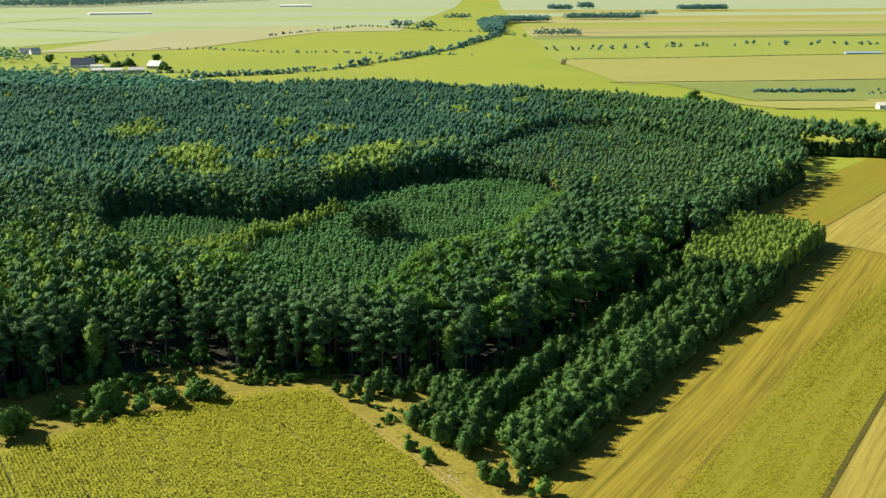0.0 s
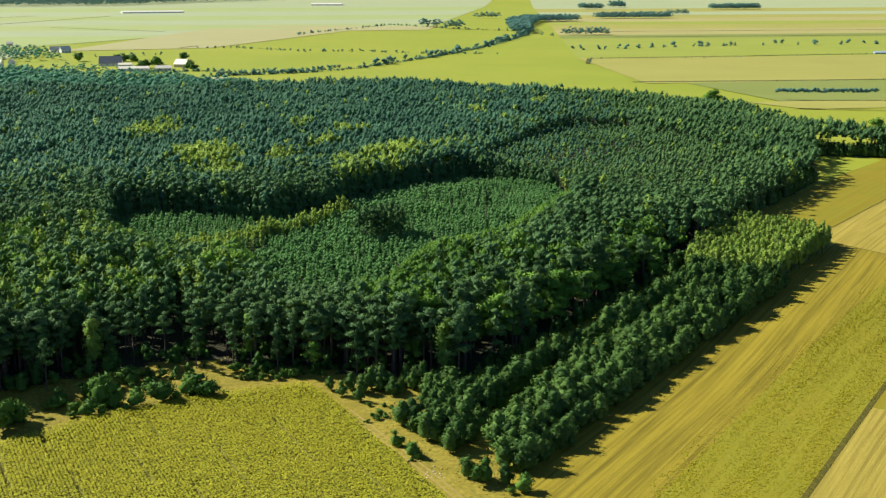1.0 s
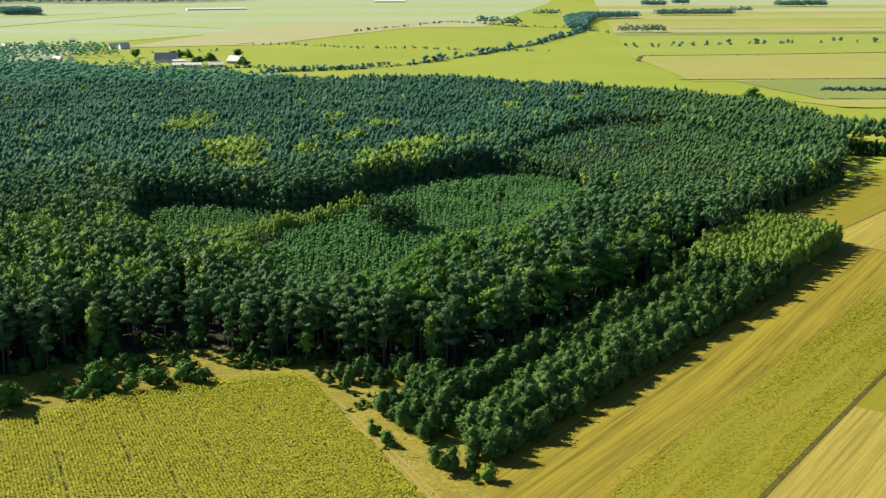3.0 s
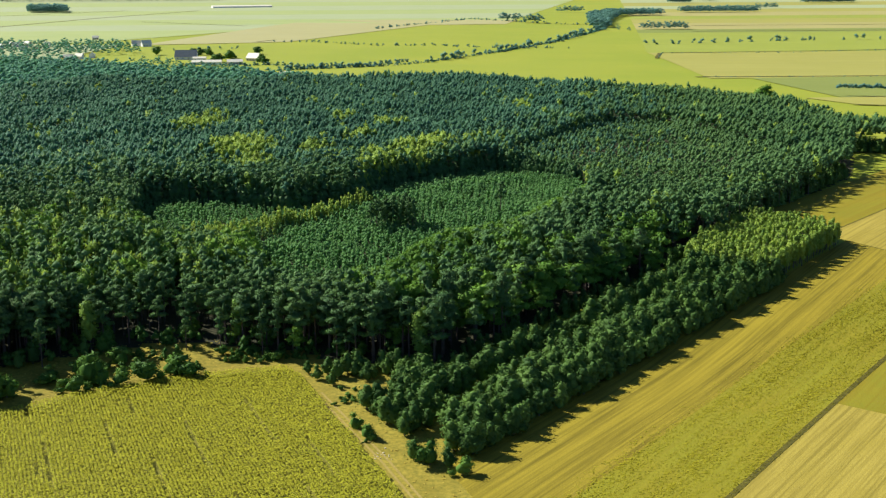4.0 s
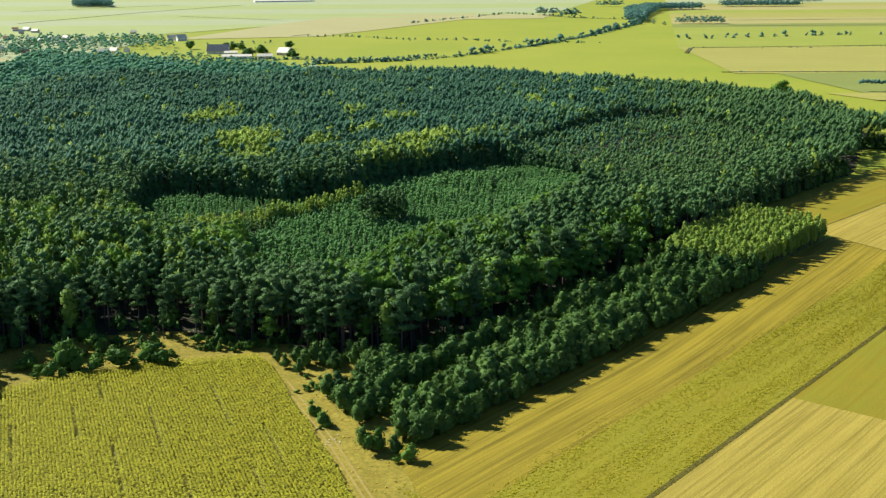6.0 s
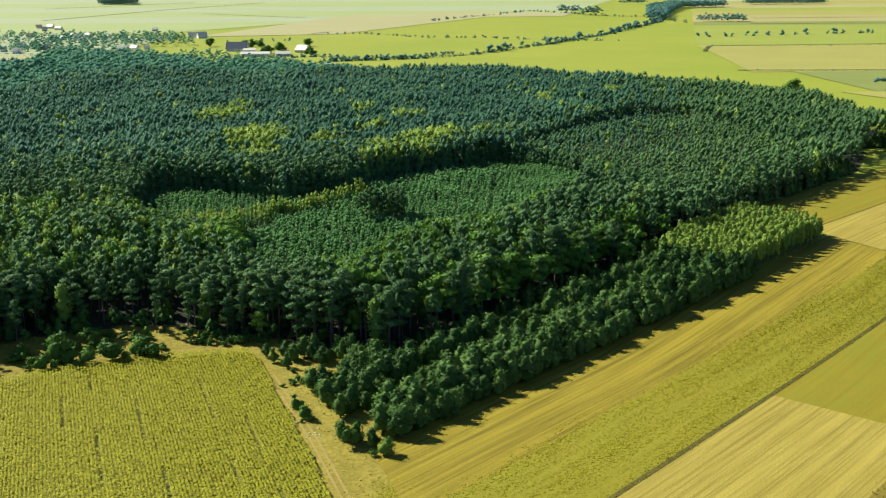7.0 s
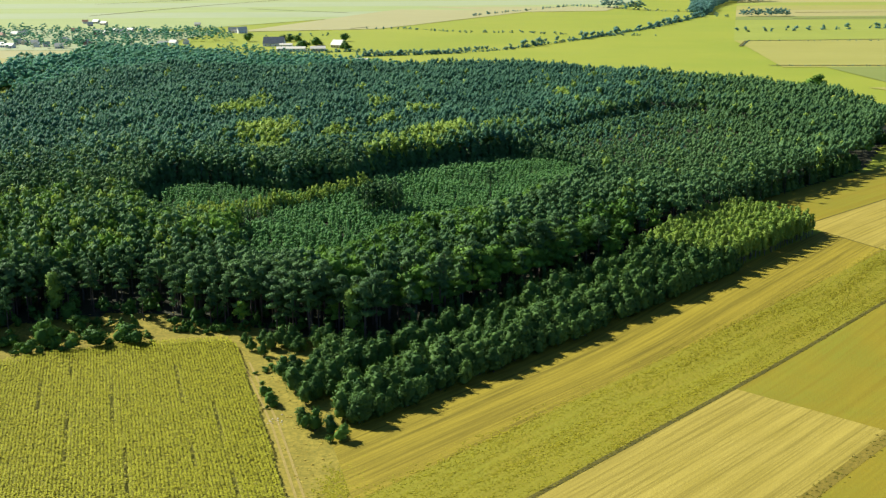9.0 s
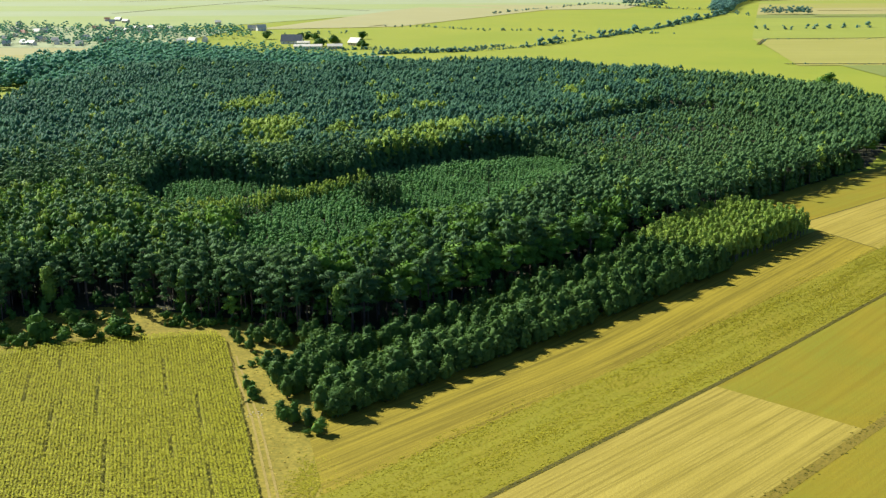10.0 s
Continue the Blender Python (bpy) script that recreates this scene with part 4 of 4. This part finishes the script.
tint = np.clip(0.55 + 0.3 * drift + rng.normal(size=len(q)) * 0.22 - np.interp(u, [280, 400], [0, 0.3]), 0, 1)
v, f, t, n = placed([plant_shape(2, 0.30, 0.15, False, rng, 0.15) for _ in range(10)], q, rng.uniform(0.5, 1.3, len(q)) * (1 + 0.25 * drift), rng, tint)
tagged(new("green_crop", triangles("green_crop", v, f, CROP_LEAF, t, n)), "ragged yellow-green low crop plants", "crop", kind="stuff")
u = np.concatenate([rng.uniform(120, 560, 1500), rng.uniform(120, 480, 1100)])
w = np.concatenate([rng.normal(-89.6, 0.32, 1500), rng.normal(-49.2, 1.0, 1100)])
q = np.stack(uv(u, w), 1)
v, f, t, n = placed([plant_shape(6, 0.34, 0.18, False, rng, 0.2) for _ in range(6)], q, rng.uniform(0.4, 1.1, len(q)), rng)
tagged(new("ditch_weeds", triangles("ditch_weeds", v, f, WEED_LEAF, t, n)), "dull green weeds along the field boundaries", "weeds", kind="stuff")

q = np.stack([rng.normal(1.5, 2.2, 900), rng.normal(203, 6.5, 900)], 1)
v, f, t, n = placed([plant_shape(4, 0.4, 0.1, False, rng, 0.05) for _ in range(6)], q, rng.uniform(0.4, 1.1, len(q)), rng, rng.uniform(0.3, 1, len(q)))
tagged(new("headland_grass", triangles("headland_grass", v, f, CROP_LEAF, t, n)), "bright green grass on the headland by the track", "grass", kind="stuff")
VERGE = [(-42, 292), (-31, 268), (-4, 197), (6, 180), (8, 197), (-4, 228), (-14, 240), (-22, 262), (-28, 278), (-38, 294)]
q = np.concatenate([scattered(VERGE, 2.0, rng, 0.6), scattered(FIELD_EDGE[:5] + [(-125, 300), (-108, 310), (-94, 320), (-79, 326), (-58, 320), (-40, 310)], 1.4, rng, 0.6)])
q = q[rng.uniform(0, 1, len(q)) < 0.55 + 0.45 * np.sin(q[:, 0] / 2.3 + np.sin(q[:, 1] / 3.1))]
v, f, t, n = placed([plant_shape(5, 0.28, 0.14, False, rng) for _ in range(6)], q, rng.uniform(0.5, 1.4, len(q)), rng)
tagged(new("grass_tufts", triangles("grass_tufts", v, f, DRY_LEAF, t, n)), "tufts of dry yellow grass", "grass", kind="stuff")

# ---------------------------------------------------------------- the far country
# the farthest bands take the tones paled for haze
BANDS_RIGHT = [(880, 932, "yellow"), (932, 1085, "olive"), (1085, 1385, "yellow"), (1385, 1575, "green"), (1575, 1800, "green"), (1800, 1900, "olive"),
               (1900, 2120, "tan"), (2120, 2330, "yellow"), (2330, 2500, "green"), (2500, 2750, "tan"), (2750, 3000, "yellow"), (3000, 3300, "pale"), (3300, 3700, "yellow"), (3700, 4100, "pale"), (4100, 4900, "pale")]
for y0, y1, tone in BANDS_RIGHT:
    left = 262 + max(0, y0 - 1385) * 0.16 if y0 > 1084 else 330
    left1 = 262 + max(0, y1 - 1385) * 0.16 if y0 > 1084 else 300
    sheet("far_field", [(left, y0), (2600, y0 - 60), (2600, y1 - 60), (left1, y1)], FAR[tone], "long " + {"pale": "haze-paled", "tan": "tan stubble", "yellow": "yellow grain", "green": "green meadow", "olive": "olive green"}[tone] + " field strip in the plain",
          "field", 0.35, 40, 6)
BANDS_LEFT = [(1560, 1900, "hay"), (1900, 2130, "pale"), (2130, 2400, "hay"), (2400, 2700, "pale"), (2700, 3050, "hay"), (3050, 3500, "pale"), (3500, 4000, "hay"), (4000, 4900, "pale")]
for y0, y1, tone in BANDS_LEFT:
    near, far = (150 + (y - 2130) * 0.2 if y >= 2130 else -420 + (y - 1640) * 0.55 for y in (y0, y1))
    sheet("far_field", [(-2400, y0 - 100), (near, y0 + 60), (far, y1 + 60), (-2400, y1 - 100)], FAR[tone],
          "long " + {"pale": "pale haze-washed", "hay": "haze-washed green"}[tone] + " field strip in the plain", "field", 0.35, 40, 6)
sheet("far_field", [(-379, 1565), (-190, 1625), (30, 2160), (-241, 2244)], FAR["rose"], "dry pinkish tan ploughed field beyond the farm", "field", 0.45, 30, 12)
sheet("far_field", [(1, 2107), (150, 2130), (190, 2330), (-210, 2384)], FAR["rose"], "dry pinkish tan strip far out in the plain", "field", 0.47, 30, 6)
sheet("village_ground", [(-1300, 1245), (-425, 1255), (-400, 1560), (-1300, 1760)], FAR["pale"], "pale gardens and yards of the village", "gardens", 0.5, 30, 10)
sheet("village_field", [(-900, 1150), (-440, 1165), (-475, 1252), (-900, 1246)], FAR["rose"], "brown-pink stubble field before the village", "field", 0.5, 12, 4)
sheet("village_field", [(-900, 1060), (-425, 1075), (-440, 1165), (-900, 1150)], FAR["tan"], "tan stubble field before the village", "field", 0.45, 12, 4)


# far hedges and groves wear leaf colours that carry the haze
def hedge(name, points, apart, size, rng, label, kind="shrub", spread=3.0, least=0.5):
    """Bushes along a line."""
    q = []
    for a, b in zip(points[:-1], points[1:]):
        n = max(1, int(math.dist(a, b) / apart))
        for k in range(n):
            s = (k + rng.uniform()) / n
            q.append((a[0] + (b[0] - a[0]) * s + rng.normal() * spread, a[1] + (b[1] - a[1]) * s + rng.normal() * spread))
    q = np.array(q)
    grow = {"shrub": 2.4}.get(kind, 1.7)
    return stand(name, kind, "far", q, rng.uniform(least, 1.2, len(q)) * size * grow, rng, label, height=np.full(len(q), 0.85 if kind == "shrub" else 0.6), leaf="haze_tinted")


def grove(name, corners, apart, size, rng, label, kind="broadleaf", leaf="haze_tinted"):
    q = scattered(corners, apart, rng)
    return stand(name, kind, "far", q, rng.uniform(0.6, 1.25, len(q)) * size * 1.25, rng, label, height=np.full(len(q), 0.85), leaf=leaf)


for a, b, w in (((-757, 2009), (-691, 2511), 7), ((-691, 2511), (-570, 3063), 8), ((-982, 2613), (-760, 3091), 8), ((-553, 2310), (-316, 2101), 5), ((-229, 1630), (-210, 1668), 6), ((259, 1301), (278, 1376), 5), ((278, 1376), (568, 1390), 5), ((568, 1390), (1300, 1375), 5), ((252, 1098), (523, 1077), 4), ((523, 1077), (900, 1060), 4),
                ((322, 884), (420, 846), 2.5), ((460, 2010), (1400, 2000), 7), ((420, 1830), (1300, 1800), 6), 
                ((157, 2282), (226, 2132), 6), ((226, 2132), (299, 2070), 6)):
    d = Vector((b[0] - a[0], b[1] - a[1])).normalized() * w / 2
    sheet("field_ditch", [a, b, (b[0] - d.y * 2, b[1] + d.x * 2), (a[0] - d.y * 2, a[1] + d.x * 2)], DITCH, "dark overgrown ditch between far fields", "ditch", 0.6, 20, 1)
rng = np.random.default_rng(8)
STREAM = [(-151, 1200), (-96, 1218), (-44, 1238), (4, 1279), (46, 1350), (92, 1423), (170, 1579), (239, 1765), (298, 1928), (340, 2150)]
hedge("stream_hedge", STREAM[:3], 1.4, 0.6, rng, "low dark hedge along a stream", spread=1.5)
hedge("stream_hedge", STREAM[2:], 2.6, 0.42, rng, "low dark hedge along a stream", spread=2.0)
hedge("stream_bushes", STREAM[3:9], 15, 1.15, rng, "bushes standing along a stream", spread=2.5)
hedge("field_hedge", [(-208, 1628), (-155, 1622), (-64, 1543), (16, 1544), (71, 1495), (176, 1470)], 6, 0.45, rng, "thin hedge between far meadows")
hedge("field_hedge", [(-86, 1966), (-14, 2120), (98, 2382), (226, 2132), (299, 2070)], 11, 0.6, rng, "thin hedge between far meadows")
hedge("bush_row", [(273, 1518), (416, 1562), (554, 1589), (717, 1581), (1100, 1566)], 17, 1.0, rng, "row of dark bushes across the plain")
hedge("ditch_hedge", [(259, 1301), (278, 1376), (411, 1361), (568, 1390), (1100, 1380)], 6, 0.25, rng, "dark ditch growth between far fields", spread=0.8)
hedge("ditch_hedge", [(252, 1098), (372, 1083), (523, 1077), (800, 1065)], 4, 0.22, rng, "dark ditch growth between far fields", spread=0.6)
hedge("conifer_hedge", [(330, 942), (410, 926)], 0.7, 0.62, rng, "tall dark conifer hedge by a field", "pine", 0.9, 0.95)
hedge("conifer_hedge", [(421, 924), (470, 915)], 2.4, 0.62, rng, "tall dark conifer hedge by a field", "pine", 0.5, 0.7)
for corners, size, label in (
        ([(-972, 2932), (-868, 2919), (-930, 3114), (-1032, 3127)], 1.3, "long hazy grove in the plain"),
        ([(147, 2285), (190, 2278), (192, 2300), (147, 2306)], 1.1, "small round grove in the plain"),
        ([(186, 2166), (222, 2160), (222, 2185), (188, 2188)], 1.2, "small round grove in the plain"),
        ([(354, 1900), (428, 1888), (430, 1918), (356, 1928)], 0.95, "rectangular dark grove in the plain"),
        ([(280, 1970), (312, 1962), (352, 2200), (420, 2480), (525, 2540), (520, 2600), (400, 2590), (330, 2350)], 1.1, "long winding grove along a stream"),
        ([(600, 2700), (780, 2700), (784, 2760), (604, 2760)], 1.1, "long grove in the plain"),
        ([(768, 3630), (836, 3615), (836, 3680), (768, 3690)], 1.3, "far hazy grove"),
        ([(920, 3840), (962, 3830), (964, 3900), (922, 3910)], 1.5, "far hazy grove"),
        ([(866, 3030), (922, 3014), (922, 3050), (868, 3060)], 1.0, "far hazy grove"),
        ([(322, 2796), (384, 2782), (384, 2810), (322, 2820)], 1.1, "far hazy grove"),
        ([(1150, 3500), (1300, 3490), (1300, 3560), (1150, 3560)], 1.3, "far hazy grove"),
        ([(306, 1850), (322, 1832), (326, 1840), (310, 1858)], 0.9, "pair of round trees in the plain")):
    grove("grove", corners, 8.0, size, rng, label)
grove("far_forest", [(-1900, 3900), (-995, 4110), (-732, 4170), (-474, 4420), (-130, 4700), (-130, 4780), (-1000, 4330), (-2000, 4100)], 20, 1.7, rng, "far hazy forest on the low rise")

# trees round the farm and the village; the village leaves have haze painted in
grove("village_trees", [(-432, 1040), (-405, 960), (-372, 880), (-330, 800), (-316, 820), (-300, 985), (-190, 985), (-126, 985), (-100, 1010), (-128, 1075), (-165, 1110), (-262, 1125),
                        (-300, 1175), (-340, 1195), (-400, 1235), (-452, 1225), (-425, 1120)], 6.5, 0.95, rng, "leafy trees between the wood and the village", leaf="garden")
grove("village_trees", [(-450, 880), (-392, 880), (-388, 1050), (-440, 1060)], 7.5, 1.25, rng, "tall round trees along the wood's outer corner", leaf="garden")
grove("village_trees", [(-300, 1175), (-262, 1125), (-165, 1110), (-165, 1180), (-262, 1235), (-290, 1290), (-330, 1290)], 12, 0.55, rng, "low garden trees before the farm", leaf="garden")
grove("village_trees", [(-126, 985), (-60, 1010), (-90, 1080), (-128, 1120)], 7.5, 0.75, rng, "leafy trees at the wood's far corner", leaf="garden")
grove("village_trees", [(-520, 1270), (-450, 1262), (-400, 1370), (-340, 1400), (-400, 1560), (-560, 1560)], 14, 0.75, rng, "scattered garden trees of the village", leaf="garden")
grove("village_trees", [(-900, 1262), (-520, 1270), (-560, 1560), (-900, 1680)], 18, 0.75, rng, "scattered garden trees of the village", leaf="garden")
hedge("field_hedge", [(-262, 1244), (-200, 1240), (-170, 1256), (-134, 1238), (-86, 1242), (-51, 1266), (-21, 1291)], 2.2, 0.5, rng, "dark hedge from the farm along the meadow", spread=1.5)
hedge("farm_hedge", [(-330, 1470), (-280, 1480), (-230, 1500)], 11, 0.7, rng, "bushes behind the farm")
for x, y, h in ((-320, 1396, 15), (-276, 1393, 12), (-268, 1396, 13), (-258, 1390, 12), (-226, 1345, 15), (-222, 1338, 13), (-228, 1290, 14), (-236, 1296, 12), (-201, 1400, 14), (-181, 1288, 13), (-178, 1280, 11),
                (-404, 918, 14), (-418, 925, 12), (-396, 950, 15), (-388, 968, 16), (-440, 1060, 9)):
    tree("farm_tree", "shrub", x, y, h * 0.8, 1.5, "full round tree near the farm buildings", "tree", "trees round the farm")


def house(name, label, x, y, turn, long, wide, wall_h, roof_h, wall, roof, windows=4):
    """Walls with gables, a roof of two slopes with eaves, a door and windows."""
    ob = new(name)
    x, y = site(x, y)
    ob.matrix_world = pose(x, y, land(x, y) - 0.2, 0, 0, turn)
    a, b = long / 2, wide / 2
    v = [(-a, -b, 0), (a, -b, 0), (a, b, 0), (-a, b, 0), (-a, -b, wall_h), (a, -b, wall_h), (a, b, wall_h), (-a, b, wall_h), (-a, 0, wall_h + roof_h), (a, 0, wall_h + roof_h)]
    part("wall", mesh_of("wall", v, [(0, 1, 5, 4), (2, 3, 7, 6), (1, 2, 6, 9, 5), (3, 0, 4, 8, 7), (0, 3, 2, 1), (4, 5, 9, 8), (6, 7, 8, 9)], wall), ob)
    for s in (-1, 1):
        e, o, th = 0.5, 0.5, 0.22
        drop = roof_h / b * e
        q = [(-a - o, s * (b + e), wall_h - drop), (a + o, s * (b + e), wall_h - drop), (a + o, 0, wall_h + roof_h + 0.02), (-a - o, 0, wall_h + roof_h + 0.02)]
        q += [(px, py, pz + th) for px, py, pz in q]
        part("roof_slope", mesh_of("roof_slope", q, [(0, 1, 2, 3), (7, 6, 5, 4), (0, 4, 5, 1), (1, 5, 6, 2), (2, 6, 7, 3), (3, 7, 4, 0)], roof), ob)
    for k in range(windows):
        px = -a + (k + 0.5) * long / windows
        hgt, base = (2.0, 0.1) if k == windows // 2 else (1.2, 1.0)
        w = 0.5
        q = [(px - w, -b - 0.05, base), (px + w, -b - 0.05, base), (px + w, -b - 0.05, base + hgt), (px - w, -b - 0.05, base + hgt)]
        q += [(r[0], -b + 0.05, r[2]) for r in q]
        part("door" if k == windows // 2 else "window", mesh_of("window", q, [(0, 1, 2, 3), (0, 4, 5, 1), (1, 5, 6, 2), (2, 6, 7, 3), (3, 7, 4, 0)], TIMBER if k == windows // 2 else DARK_PANE), ob)
    return tagged(ob, label, "building")


house("barn", "large barn with a dark slate roof", -272, 1331, 2, 24, 14, 3.5, 7, WHITE_WALL, DARK_ROOF, 4)
house("cowshed", "long low white shed with a pale roof", -237, 1262, 4, 31, 9, 3.0, 2.0, WHITE_WALL, PALE_ROOF, 7)
house("cowshed", "low cream shed with a pale roof", -207, 1262, 12, 16, 9, 3.2, 2.4, CREAM_WALL, PALE_ROOF, 4)
house("cowshed", "white shed end beside the barn", -253, 1308, 4, 14, 7, 3.2, 1.6, WHITE_WALL, PALE_ROOF, 3)
house("farmhouse", "farmhouse with a pale tiled roof", -192, 1308, -28, 15, 11, 3.6, 5, CREAM_WALL, PALE_ROOF, 4)
house("shed", "white low shed at the wood's far edge", -140, 1148, 5, 12, 5, 2.6, 1.2, WHITE_WALL, PALE_ROOF, 3)
house("house", "white gabled house at the village edge", -366, 1545, 30, 12, 9, 4, 4.5, WHITE_WALL, PALE_ROOF, 3)
house("house", "white gabled house at the village edge", -380, 1552, 20, 12, 8, 3.5, 4, WHITE_WALL, PALE_ROOF, 3)
house("long_shed", "long white shed by a conifer hedge", 420, 868, -8, 34, 8, 3.0, 1.6, WHITE_WALL, PALE_ROOF, 8)
house("plastic_tunnel", "bluish plastic growing tunnel in the plain", 660, 1392, -8, 44, 7, 2.0, 1.6, GLASS_BLUE, GLASS_BLUE, 5)
house("glasshouse", "far pale greenhouse block in the plain", -510, 3375, 20, 170, 26, 4, 3, WHITE_WALL, PALE_ROOF, 12)
house("glasshouse", "far pale farm sheds in the plain", -20, 4225, -3, 110, 30, 4, 4, WHITE_WALL, PALE_ROOF, 12)
random.seed(4)
HOUSES = [(-756, 1639), (-700, 1513), (-656, 1514), (-561, 1331), (-549, 1385), (-536, 1367), (-517, 1351), (-487, 1309), (-457, 1271), (-543, 1505), (-499, 1465), (-482, 1455), (-675, 1773), (-657, 1773),
          (-661, 1457), (-596, 1278), (-583, 1296), (-653, 1479), (-511, 1284), (-402, 1321), (-493, 1541), (-385, 1356), (-640, 1704), (-629, 1732), (-394, 1337), (-473, 1698)]
HOUSES += [(random.uniform(-880, -500), random.uniform(1275, 1600)) for _ in range(34)]
for x, y in HOUSES:
    house("house", "village house with a sunlit pale roof", x, y, random.choice((10, 25, 100, -20)), random.uniform(7, 11), random.uniform(5, 7), 3.6, random.uniform(2.2, 3.2),
          random.choice((WHITE_WALL, WHITE_WALL, CREAM_WALL)), PALE_ROOF if random.random() < 0.85 else RED_ROOF, 3)
